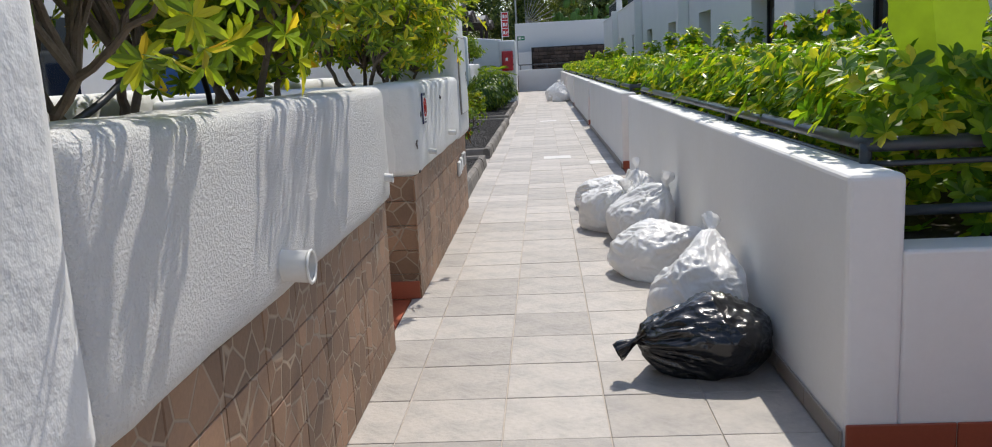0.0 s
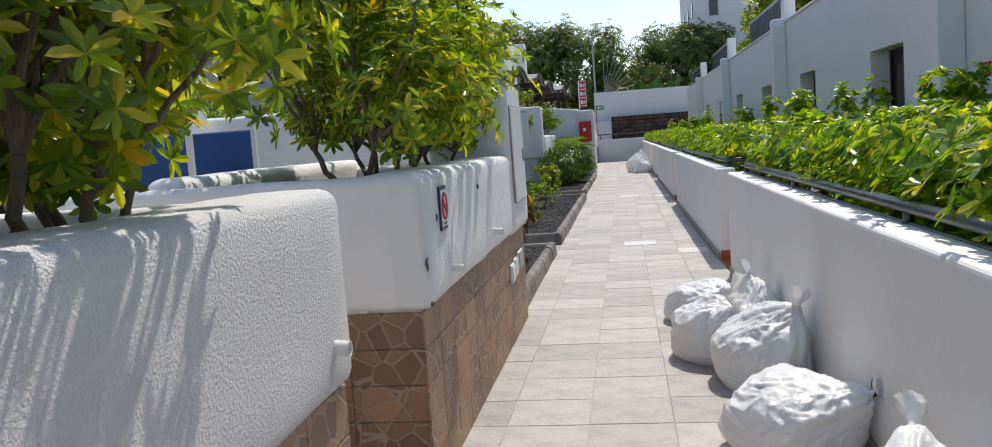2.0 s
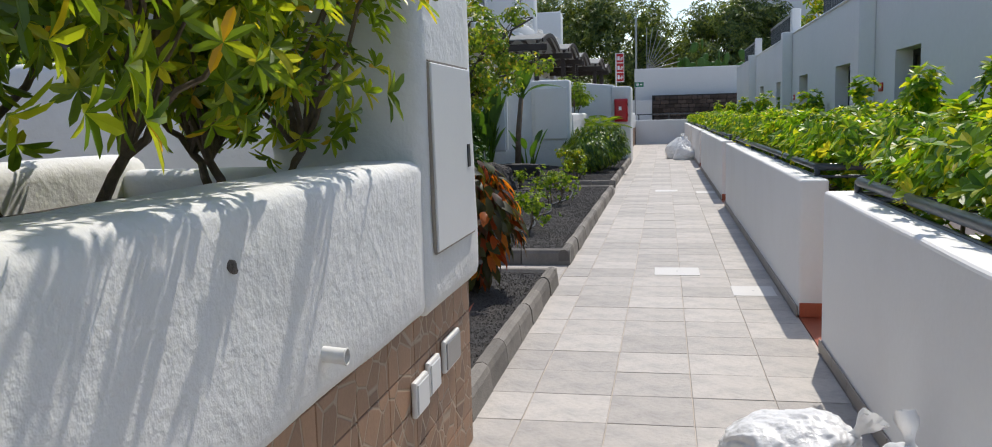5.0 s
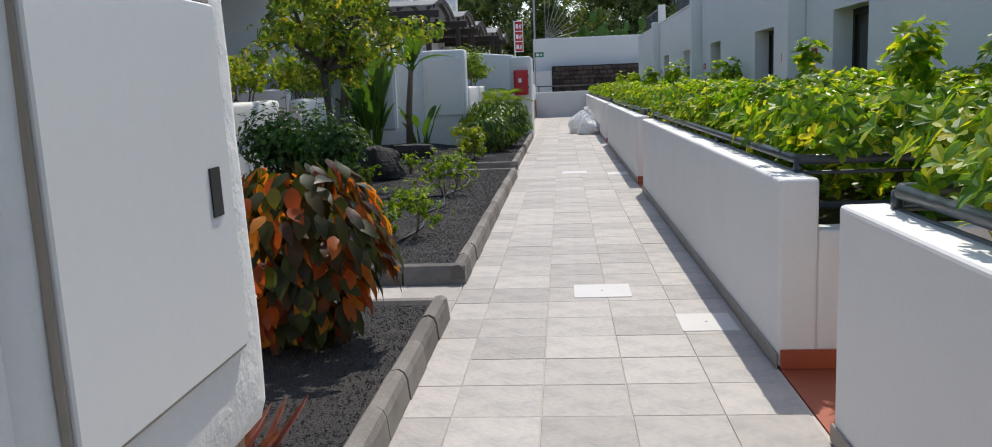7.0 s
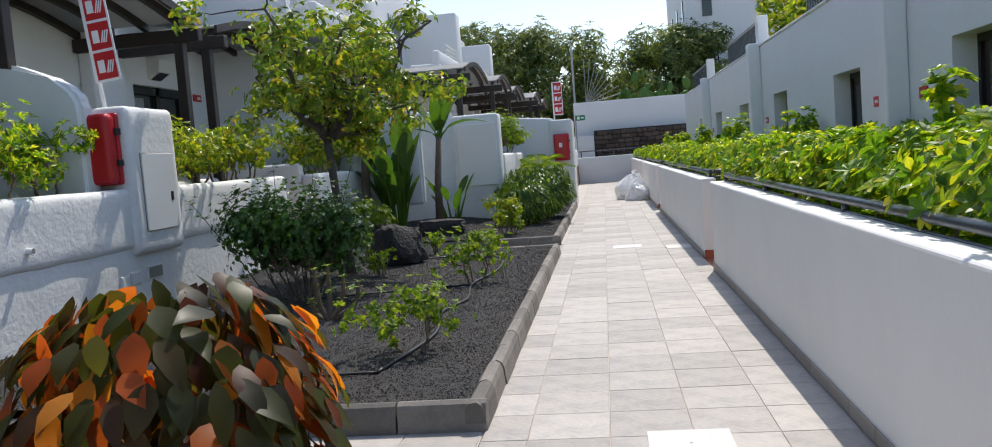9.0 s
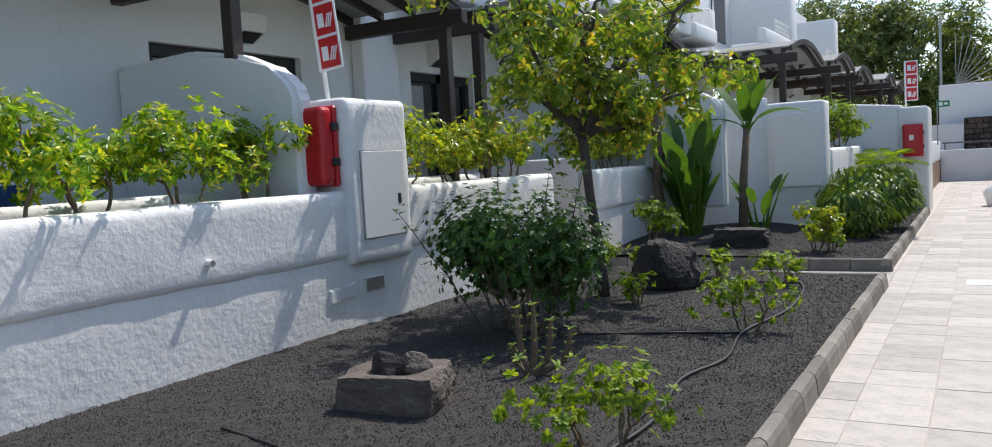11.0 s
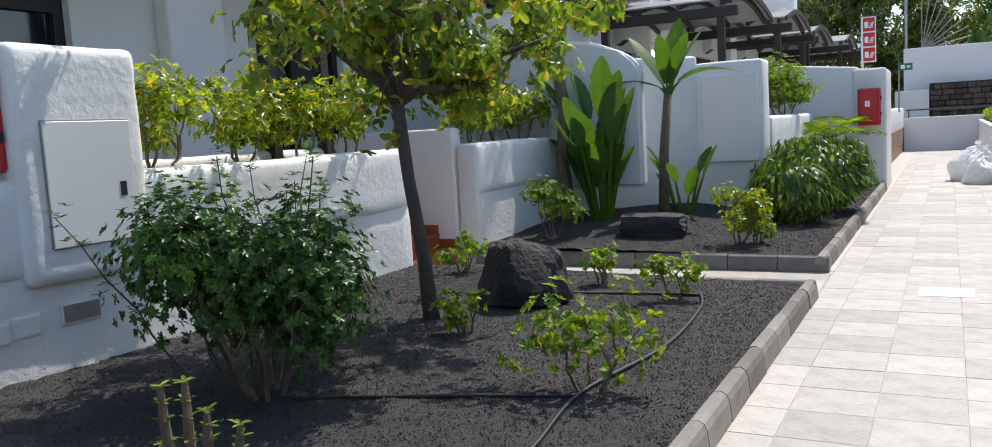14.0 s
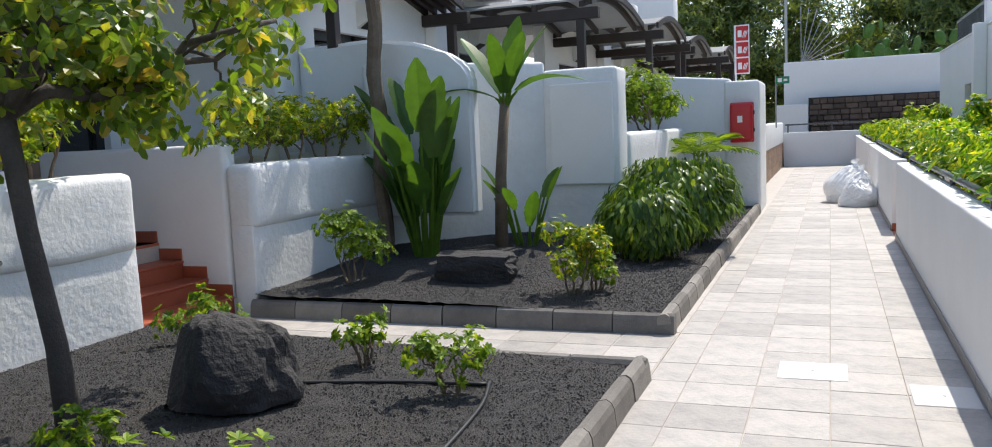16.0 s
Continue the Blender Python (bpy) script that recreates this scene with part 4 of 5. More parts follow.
def shrub(name, label, base, height, radius, seed, mat="shrub", stems=3, whorls=160, leaf=0.11, width=0.38, count=8, trunk=0.45, bark="bark", rad=0.022, group="", category="shrub", flat=0.8, droop=1.2, spread=0.35, clumps=7):
    """Stems that fork into limbs, each ending in a clump of leaf whorls."""
    g = np.random.default_rng(seed)
    t = thing(name, label, category, group)
    bm = bmesh.new()
    base = Vector(base)
    P, A = [], []
    for s in range(stems):
        a = 2 * math.pi * (s + g.random()) / stems
        foot = base + Vector((math.cos(a), math.sin(a), 0)) * radius * 0.12
        fork = base + Vector((math.cos(a) * radius * 0.35, math.sin(a) * radius * 0.35, height * trunk * g.uniform(0.8, 1.1)))
        branch(bm, foot - Vector((0, 0, 0.04)), fork, rad, rad * 0.7, g)
        for c in range(max(1, round(clumps / stems))):
            b = a + g.normal(0, 0.9)
            rr = radius * g.uniform(0.25, 0.85)
            tip = base + Vector((math.cos(b) * rr, math.sin(b) * rr, height * g.uniform(trunk + 0.12, 0.9)))
            branch(bm, fork, tip, rad * 0.65, rad * 0.25, g)
            size = radius * g.uniform(0.38, 0.6)
            p, d = ball(g, max(6, whorls // clumps), tip, (size, size, size * flat), 0.35)
            P.append(p), A.append(d + (0, 0, 0.6))
    P, A = np.concatenate(P), np.concatenate(A)
    keep = P[:, 2] > base.z + 0.02
    b, w, u, L = rosettes(g, P[keep], A[keep], count, leaf, spread)
    part("trunk", bm, bark, t)
    leaves("crown", b, w, u, L, L * width, mat, t, droop=droop)
    return t


# umbrella shrubs in the planters beside the path
for k, (y, h, r) in enumerate(((1.9, 1.35, 0.55), (2.75, 1.5, 0.6), (3.55, 1.45, 0.6), (4.1, 1.0, 0.4), (6.15, 1.4, 0.6), (7.0, 1.5, 0.62), (7.9, 1.2, 0.55), (-0.6, 1.4, 0.6))):
    shrub("umbrella_shrub", "leggy umbrella shrub with green and yellow leaves in planter", (-1.33 + 0.06 * (-1) ** k, y, 1.28), h, r * 1.08, 20 + k, whorls=680, leaf=0.072, width=0.34, stems=3, clumps=24, rad=0.019, group="planter shrubs", trunk=0.18)
# clipped shrubs in the court planters
for k, y in enumerate((10.2, 11.2, 12.3, 14.9, 15.6, 16.4, 17.2, 19.3, 20.2, 21.0, 21.7, 24.4, 25.2, 25.9)):
    shrub("planter_shrub", "green and yellow variegated shrub in terrace planter", (-5.44, y, 1.34), 0.92, 0.55, 60 + k, mat="hedge" if y < 18 else "shrub", whorls=210, leaf=0.066, stems=3, clumps=8, rad=0.018, group="terrace planter shrubs", trunk=0.35)


def drooping(name, label, base, height, radius, seed, mat, n, leaf, width, bark="bark", stems=7):
    """A shrub of large hanging leaves over a mound of stems."""
    g = np.random.default_rng(seed)
    t = thing(name, label, "shrub")
    bm = bmesh.new()
    base = Vector(base)
    c = base + Vector((0, 0, height * 0.52))
    p, d = ball(g, n, c, (radius * 0.92, radius * 0.92, height * 0.46), 0.72)
    for _ in range(stems):
        q = p[g.integers(n)]
        branch(bm, base + Vector((g.normal(0, 0.06), g.normal(0, 0.06), -0.03)), Vector(q) * 0.8 + c * 0.2, 0.018, 0.007, g)
    part("stem", bm, bark, t)
    ok = p[:, 2] > base.z + leaf * 0.7
    p, d = p[ok], d[ok]
    way = d * (0.75, 0.75, 0.3) + g.normal(0, 0.32, p.shape) + (0, 0, -1.1)
    leaves("foliage", p, way, d + (0, 0, 0.4), leaf * g.uniform(0.7, 1.25, len(p)), width * g.uniform(0.8, 1.2, len(p)), mat, t, droop=0.8, ovate=True)
    return t


drooping("copperleaf_shrub", "copper, orange and dark green large-leaved shrub in gravel", (-1.62, 12.1, 0.14), 1.14, 0.53, 3, "croton", 820, 0.165, 0.085)
drooping("mounded_shrub", "rounded lime-green shrub with drooping leaves in gravel", (-1.78, 26.85, 0.15), 0.92, 0.60, 4, "dome", 2400, 0.13, 0.05)
drooping("mounded_shrub", "large rounded lime-green shrub with drooping leaves in gravel", (-1.66, 28.3, 0.15), 1.16, 0.86, 5, "dome", 3600, 0.13, 0.05)
shrub("round_bush", "round clipped bright green bush in white planter", (-2.62, 31.5, 1.5), 1.1, 0.66, 8, "limeleaf", 4, 420, 0.085, clumps=16, trunk=0.3)
shrub("round_bush", "round clipped bright green bush behind red box pillar", (-1.9, 37.0, 1.3), 1.1, 0.75, 9, "limeleaf", 4, 260, 0.1, clumps=12, trunk=0.3)

shrub("leafy_bush", "dense dark green fine-leaved bush in gravel", (-3.36, 18.15, 0.2), 1.15, 0.72, 11, "darkleaf", 6, 3000, 0.036, 0.55, 7, clumps=34, trunk=0.28, rad=0.016, flat=0.9)
gg = np.random.default_rng(77)
shoots = thing("wispy_shoots", "thin upright shoots rising out of a dark bush", "plant")
bm = bmesh.new()
P = []
for k in range(12):
    a, b = gg.normal(0, 0.3), gg.normal(0, 0.25)
    q0, q1 = Vector((-3.36 + a * 0.5, 18.1 + b * 0.5, 0.25)), Vector((-3.36 + a * 1.5, 18.1 + b * 1.5, gg.uniform(1.2, 1.62)))
    for p in branch(bm, q0, q1, 0.008, 0.003, gg)[3:]:
        P += [p + Vector(gg.normal(0, 0.03, 3)) for _ in range(5)]
part("shoot", bm, "darkbark", shoots)["kind"] = "stuff"
b, w, u, L = rosettes(gg, np.array(P), np.tile((0, 0, 1.0), (len(P), 1)), 4, 0.05)
leaves("leaf", b, w, u, L, L * 0.4, "darkleaf", shoots)

# small flowering shrubs
SMALL = (((-1.68, 18.95), 0.55, 0.46, 12), ((-1.88, 21.45), 0.42, 0.28, 13), ((-2.68, 21.8), 0.38, 0.2, 14), ((-2.95, 19.75), 0.34, 0.2, 15), ((-4.25, 22.0), 0.42, 0.25, 16),
         ((-1.66, 15.65), 0.5, 0.46, 18), ((-2.02, 24.5), 0.70, 0.36, 19), ((-4.35, 24.5), 0.72, 0.36, 20), ((-1.85, 24.75), 0.36, 0.22, 21), ((-3.6, 21.5), 0.4, 0.22, 22))
for (x, y), h, r, seed in SMALL:
    s = shrub("small_shrub", "small light green shrub growing in black gravel", (x, y, mound(x, y) - 0.01), h, r, seed, "limeleaf" if seed != 19 else "shrub", 4, int((900 if seed in (19, 20) else 330) * r), 0.046, 0.55, 7, clumps=9, trunk=0.3, rad=0.013, group="gravel bed shrubs")
fl = thing("white_flowers", "white trumpet flowers scattered in a garden tree", "flower")
# garden tree
TREE = Vector((-3.45, 20.1, 0.2))
tree = thing("garden_tree", "slim garden tree with grey trunk and mottled leaves", "tree")
gt = np.random.default_rng(31)
bm = bmesh.new()
fork = TREE + Vector((-0.12, -0.1, 1.68))
tube(bm, [TREE - Vector((0, 0, 0.05)), TREE + Vector((-0.04, 0, 0.5)), TREE + Vector((-0.09, -0.06, 1.1)), fork], [0.07, 0.055, 0.05, 0.05], 10)
P, A = [], []
for k in range(9):
    a = 2 * math.pi * (k + gt.random() * 0.6) / 9
    rr = gt.uniform(0.75, 1.55)
    tip = fork + Vector((0.24 + math.cos(a) * rr, math.sin(a) * rr, gt.uniform(0.2, 1.6)))
    pts = branch(bm, fork, tip, 0.04, 0.014, gt, 0.2)
    for j in range(9):
        s = pts[gt.integers(2, 7)]
        e = s + Vector((gt.normal(0, 0.35), gt.normal(0, 0.35), gt.normal(0.12, 0.25)))
        branch(bm, s, e, 0.012, 0.004, gt)
        p, d = ball(gt, 20, e, (0.30, 0.30, 0.24), 0.15)
        P.append(p), A.append(d + (0, 0, 0.5))
part("trunk", bm, "darkbark", tree, smooth=True)
P, A = np.concatenate(P), np.concatenate(A)
b, w, u, L = rosettes(gt, P, A, 4, 0.085, 0.1)
leaves("crown", b, w + (0, 0, -0.35), u, L, L * 0.62, "treeleaf", tree, droop=1.5)
sel = P[gt.integers(len(P), size=16)]
b, w, u, L = rosettes(gt, sel, gt.normal(0, 1, (16, 3)), 5, 0.06, 0.5)
leaves("petals", b, w, u, L, L * 0.55, "flower", fl)["kind"] = "stuff"


def big_leaf(bm, p, way, up, L, W, curl, fold=0.12, n=12, torn=None):
    """One long paddle leaf with a folded midrib and ragged edge."""
    way, up = Vector(way).normalized(), Vector(up)
    side = way.cross(up).normalized()
    up = side.cross(way).normalized()
    rows = []
    for k in range(n + 1):
        t = k / n
        c = Vector(p) + way * L * (t - 0.12 * curl * t * t) - up * (curl * L * 0.45 * t * t)
        wd = W * 0.5 * (math.sin(math.pi * min(1, t * 0.93 + 0.06)) ** 0.65) * (1 - 0.1 * (k % 2 if torn else 0))
        rows.append((bm.verts.new(c - side * wd + up * fold * wd * 2), bm.verts.new(c), bm.verts.new(c + side * wd + up * fold * wd * 2)))
    for a, b in zip(rows, rows[1:]):
        for j in (0, 1):
            bm.faces.new((a[j], a[j + 1], b[j + 1], b[j]))


def paddle_plant(name, label, base, stems, seed, trunk=0.0, category="plant"):
    g = np.random.default_rng(seed)
    t = thing(name, label, category)
    base = Vector(base)
    crown = base + Vector((0.12, 0, trunk))
    if trunk:
        bm = bmesh.new()
        tube(bm, [base - Vector((0, 0, 0.05)), base + Vector((0.03, 0, trunk * 0.5)), crown], [0.085, 0.07, 0.06], 9)
        part("stem", bm, "bark", t, smooth=True)
    for a, lean, L, W, stalk, curl in stems:
        d = Vector((math.cos(a) * lean, math.sin(a) * lean, 1)).normalized()
        foot = crown + Vector((math.cos(a), math.sin(a), 0)) * (0.03 if trunk else 0.12)
        neck = foot + d * stalk
        bm = bmesh.new()
        tube(bm, [foot - Vector((0, 0, 0.04)), foot.lerp(neck, 0.5), neck], [0.028, 0.02, 0.013], 6)
        part("leaf_stalk", bm, "limeleaf", t)
        bm = bmesh.new()
        big_leaf(bm, neck, d + Vector((math.cos(a), math.sin(a), 0)) * curl * 0.5, Vector((-math.cos(a), -math.sin(a), 0.8)), L, W, curl, torn=True)
        part("leaf", bm, "banana", t)
    return t


g8 = np.random.default_rng(8)
paddle_plant("bird_of_paradise", "tall clump of upright paddle-shaped green leaves", (-4.35, 26.0, 0.3), [(g8.uniform(0, 6.28), g8.uniform(0.06, 0.40), g8.uniform(0.55, 0.9), g8.uniform(0.24, 0.34), g8.uniform(0.3, 1.5), g8.uniform(0.05, 0.5)) for _ in range(30)], 4)
paddle_plant("bird_of_paradise", "low clump of upright paddle-shaped green leaves", (-3.45, 27.0, 0.3), [(g8.uniform(0, 6.28), g8.uniform(0.1, 0.5), g8.uniform(0.4, 0.6), g8.uniform(0.15, 0.22), g8.uniform(0.2, 0.6), g8.uniform(0.1, 0.4)) for _ in range(9)], 6)
paddle_plant("banana_plant", "young banana plant with slender stem and broad leaves", (-3.55, 26.7, 0.3), [(2.8, 0.55, 0.95, 0.34, 0.12, 0.2), (1.2, 0.2, 0.95, 0.36, 0.15, 0.1), (0.3, 0.35, 0.9, 0.34, 0.15, 0.25), (-0.2, 1.2, 0.95, 0.34, 0.2, 0.9), (3.4, 1.4, 0.8, 0.24, 0.1, 0.8), (-1.5, 0.3, 0.8, 0.25, 0.12, 0.3), (5.5, 0.5, 0.85, 0.25, 0.12, 0.2)], 5, trunk=1.75, category="banana plant")
# pale banana leaves standing by the first hedge
bl = thing("banana_plant", "banana plant with broad pale green sunlit leaves beside planter", "banana plant")
bm = bmesh.new()
tube(bm, [(1.92, 3.72, 0.7), (1.93, 3.7, 1.25)], [0.05, 0.03], 8)
part("stem", bm, "limeleaf", bl, smooth=True)
for q, d, L, W in (((1.62, 3.62, 1.22), (-0.12, 0.0, 1), 1.1, 0.42), ((1.98, 3.66, 1.25), (0.22, 0.05, 1), 1.2, 0.42), ((2.1, 3.8, 1.2), (0.5, 0.3, 1), 1.0, 0.4)):
    bm = bmesh.new()
    tube(bm, [(1.93, 3.7, 1.0), q], [0.022, 0.014], 6)
    big_leaf(bm, q, d, (0, -1, 0.15), L, W, 0.12, 0.1, torn=True)
    part("leaf", bm, "yellowbanana", bl)
# palm trunk and small areca palm
pt = thing("palm", "slender ringed palm trunk with dry husks by wall", "palm")
bm = bmesh.new()
tube(bm, [(-4.83 + 0.03 * math.sin(k), 26.1, 0.25 + 0.2 * k) for k in range(19)], [0.085 + 0.008 * (k % 2) for k in range(19)], 9)
part("trunk", bm, "bark", pt)
g9 = np.random.default_rng(9)


def fronds(parent, c, n, L, g, mat):
    b, w, u, ln = [], [], [], []
    bm = bmesh.new()
    for k in range(n):
        a = 2 * math.pi * k / n + g.normal(0, 0.2)
        rise = g.uniform(0.5, 1.5)
        d = Vector((math.cos(a), math.sin(a), rise)).normalized()
        pts = [Vector(c) + d * L * t + Vector((0, 0, -0.45 * L * t * t)) for t in np.linspace(0, 1, 14)]
        tube(bm, pts[::2] + [pts[-1]], 0.008, 4)
        for i in range(2, 14):
            f = (pts[i] - pts[i - 1]).normalized()
            s = f.cross(Vector((0, 0, 1))).normalized()
            for sg in (-1, 1):
                b.append(pts[i]), w.append(f * 0.7 + s * sg + Vector((0, 0, -0.15))), u.append((0, 0, 1)), ln.append(L * 0.33 * math.sin(math.pi * (i / 14) ** 0.8 * 0.9 + 0.2))
    part("frond_rib", bm, "limeleaf", parent)
    leaves("frond", np.array(b), np.array(w), np.array(u), np.array(ln), 0.025, mat, parent)


fronds(pt, (-4.83, 26.1, 3.85), 14, 1.1, g9, "treeleaf")
ap = thing("areca_palm", "small feathery areca palm in front of white pillar", "palm")
bm = bmesh.new()
for k in range(4):
    tube(bm, [(-2.03 + 0.05 * k, 32.5, 0.1), (-2.03 + 0.07 * k, 32.5 + 0.03 * k, 1.2)], 0.02, 6)
part("stem", bm, "limeleaf", ap)
fronds(ap, (-1.95, 32.5, 1.1), 15, 1.15, g9, "limeleaf")
# red-tinted succulent and bare cactus-like stems
al = thing("succulent", "reddish pink aloe-like succulent in gravel", "succulent")
b = np.tile((-1.42, 10.45, 0.13), (26, 1)) + g9.normal(0, 0.05, (26, 3)) * (1, 1, 0)
leaves("blade", b, np.c_[g9.normal(0, 0.6, (26, 2)), np.ones(26)], g9.normal(0, 1, (26, 3)), g9.uniform(0.2, 0.45, 26), 0.03, "aloe", al, droop=0.6)
ca = thing("spiny_stems", "pale thorny bare stems with few small leaves", "plant")
bm = bmesh.new()
c0 = Vector((-2.72, 16.95, 0.15))
tips = []
for dx, dy, h in ((-0.09, 0, 0.5), (0.02, 0.03, 0.52), (0.16, 0.0, 0.42), (0.28, 0.05, 0.36), (-0.16, 0.05, 0.22)):
    pts = [c0, c0 + Vector((dx * 0.8, dy, h * 0.35)), c0 + Vector((dx, dy, h * 0.7)), c0 + Vector((dx * 1.05, dy, h))]
    tube(bm, pts, [0.025, 0.024, 0.022, 0.014], 7)
    tips += [pts[-1], pts[2], pts[1]] + [pts[a].lerp(pts[a + 1], 0.5) for a in (1, 2)]
part("stem", bm, "bark", ca)
b, w, u, L = rosettes(g9, np.array(tips), np.tile((0, 0, 1.0), (len(tips), 1)), 6, 0.05)
leaves("leaf", b, w, u, L, L * 0.4, "limeleaf", ca)["kind"] = "stuff"

# distant trees
def far_tree(base, h, r, seed, mat="farleaf"):
    g = np.random.default_rng(seed)
    t = thing("tree", "tall bushy green tree behind the white wall", "tree", "far trees")
    base = Vector(base)
    bm = bmesh.new()
    tube(bm, [base, base + Vector((0.2, 0, h * 0.3)), base + Vector((0.1, 0.1, h * 0.5))], [0.28, 0.2, 0.14], 8)
    P, A = [], []
    for k in range(26):
        d = g.normal(size=3)
        d /= np.linalg.norm(d)
        c = base + Vector((d[0] * r * 0.72, d[1] * r * 0.72, h * 0.62 + d[2] * h * 0.30))
        branch(bm, base + Vector((0.1, 0.1, h * 0.45)), c, 0.08, 0.02, g)
        s = r * g.uniform(0.30, 0.44)
        p, dd = ball(g, 130, c, (s, s, s * 0.9), 0.4)
        P.append(p), A.append(dd + (0, 0, 0.4))
    part("trunk", bm, "darkbark", t)
    b, w, u, L = rosettes(g, np.concatenate(P), np.concatenate(A), 5, 0.30)
    leaves("crown", b, w, u, L, L * 0.35, mat, t)
    return t


for x, y, h, r, s in ((-7.5, 64, 9.5, 3.6, 1), (-3.2, 66, 9.6, 3.6, 2), (3.6, 63, 8.2, 3.2, 3), (6.8, 62, 7.6, 2.6, 4), (-12, 70, 9, 4, 6), (0.3, 70, 6.5, 3, 7)):
    far_tree((x, y, -0.36), h + 0.9, r * 1.1, s)
for x, y, h, r, s in ((7.0, 33, 6.6, 2.2, 11), (7.5, 38, 7.6, 2.6, 12)):
    far_tree((x, y, -0.36), h + 0.3, r, s, "shrub")
pc = thing("prickly_pear", "pale green prickly pear pads above the wall", "cactus")
for k in range(22):
    m = pose(2.4 + g9.normal(0, 1.0), 56.7 + g9.normal(0, 0.2), 4.0 + abs(g9.normal(0, 0.45)), 0, g9.normal(0, 30), g9.normal(0, 40)) @ Matrix.Diagonal((0.24, 0.05, 0.34, 1))
    bm = bmesh.new()
    bmesh.ops.create_icosphere(bm, subdivisions=2, radius=1, matrix=m)
    part("pad", bm, "darkleaf", pc, smooth=True)
fn = thing("fan_fence", "wire fence with post and fan-shaped bars", "fence")
bm = bmesh.new()
tube(bm, ((-1.5, 56.15, 3.4), (-1.5, 56.15, 7.0)), 0.06, 6)
part("post", bm, "grey", fn)
for k in range(9):
    a = math.pi * (0.06 + 0.055 * k)
    bm = bmesh.new()
    tube(bm, ((-0.9, 56.15, 4.0), (-0.9 + 1.9 * math.cos(a), 56.15, 4.0 + 2.4 * math.sin(a))), 0.018, 4)
    part("bar", bm, "grey", fn)


# ---------------------------------------------------------------- rocks
def rock(name, label, c, size, seed, mat, rough=0.35, cut=0.0, category="rock"):
    bm = bmesh.new()
    bmesh.ops.create_icosphere(bm, subdivisions=4, radius=1.0)
    o = Vector((seed * 3.7, seed * 1.3, 0))
    for v in bm.verts:
        p = v.co.copy()
        f = 1 + rough * noise.noise(p * 1.3 + o) + rough * 0.5 * abs(noise.noise(p * 2.9 + o)) + rough * 0.18 * noise.noise(p * 7 + o)
        q = p * f
        for d in (Vector((0.7, -0.5, 0.5)), Vector((-0.6, -0.7, 0.3)), Vector((0.1, 0.3, 0.95)), Vector((-0.8, 0.4, 0.45))):
            d = d.normalized()
            over = q.dot(d) - 0.82
            if over > 0:
                q -= d * over * 0.8
        q = Vector((q.x * size[0], q.y * size[1], max(q.z, -0.35) * size[2]))
        v.co = q + Vector(c)
    return tagged(link(name, bm, mat), label, category)


rock("lava_rock", "large angular black lava rock on gravel", (-3.02, 20.85, 0.36), (0.36, 0.30, 0.42), 2, "lava")


def stone_block(name, label, c, size, turn, seed, mat, rough, pit=0.0):
    """A squarish broken stone with uneven faces and chipped edges; pit: depth of a hollow in its top."""
    bm = bmesh.new()
    bmesh.ops.create_cube(bm, size=2.0)
    bmesh.ops.subdivide_edges(bm, edges=bm.edges[:], cuts=14, use_grid_fill=True)
    o = Vector((seed * 2.7, seed * 1.9, seed))
    m = pose(c[0], c[1], c[2], 0, 0, turn)
    for v in bm.verts:
        p = v.co.copy()
        q = p.lerp(p.normalized() * 1.15, 0.28)
        q += Vector(noise.noise_vector(p * 1.1 + o)) * rough + Vector(noise.noise_vector(p * 3.0 + o)) * rough * 0.4 + Vector(noise.noise_vector(p * 8.0 + o)) * rough * 0.2
        if pit and p.z > 0.9:
            q.z -= pit * max(0.0, 1 - (p.x * p.x + p.y * p.y) / 0.55)
        v.co = m @ Vector((q.x * size[0], q.y * size[1], q.z * size[2]))
    return tagged(link(name, bm, mat), label, "rock")


stone_block("flat_rock", "blocky dark grey rock lying on black gravel", (-3.17, 24.95, 0.33), (0.40, 0.22, 0.15), 6, 5, "lava", 0.14)
stone_block("porous_stone", "porous brown volcanic stone trough on gravel", (-3.2, 16.0, 0.25), (0.33, 0.27, 0.17), 14, 7, "brownrock", 0.12, 0.35)
rock("small_stone", "small brown stone on a porous block", (-3.10, 16.07, 0.42), (0.10, 0.09, 0.10), 9, "brownrock")
rock("small_stone", "small dark stone on a porous block", (-3.24, 15.97, 0.42), (0.12, 0.08, 0.11), 10, "lava")


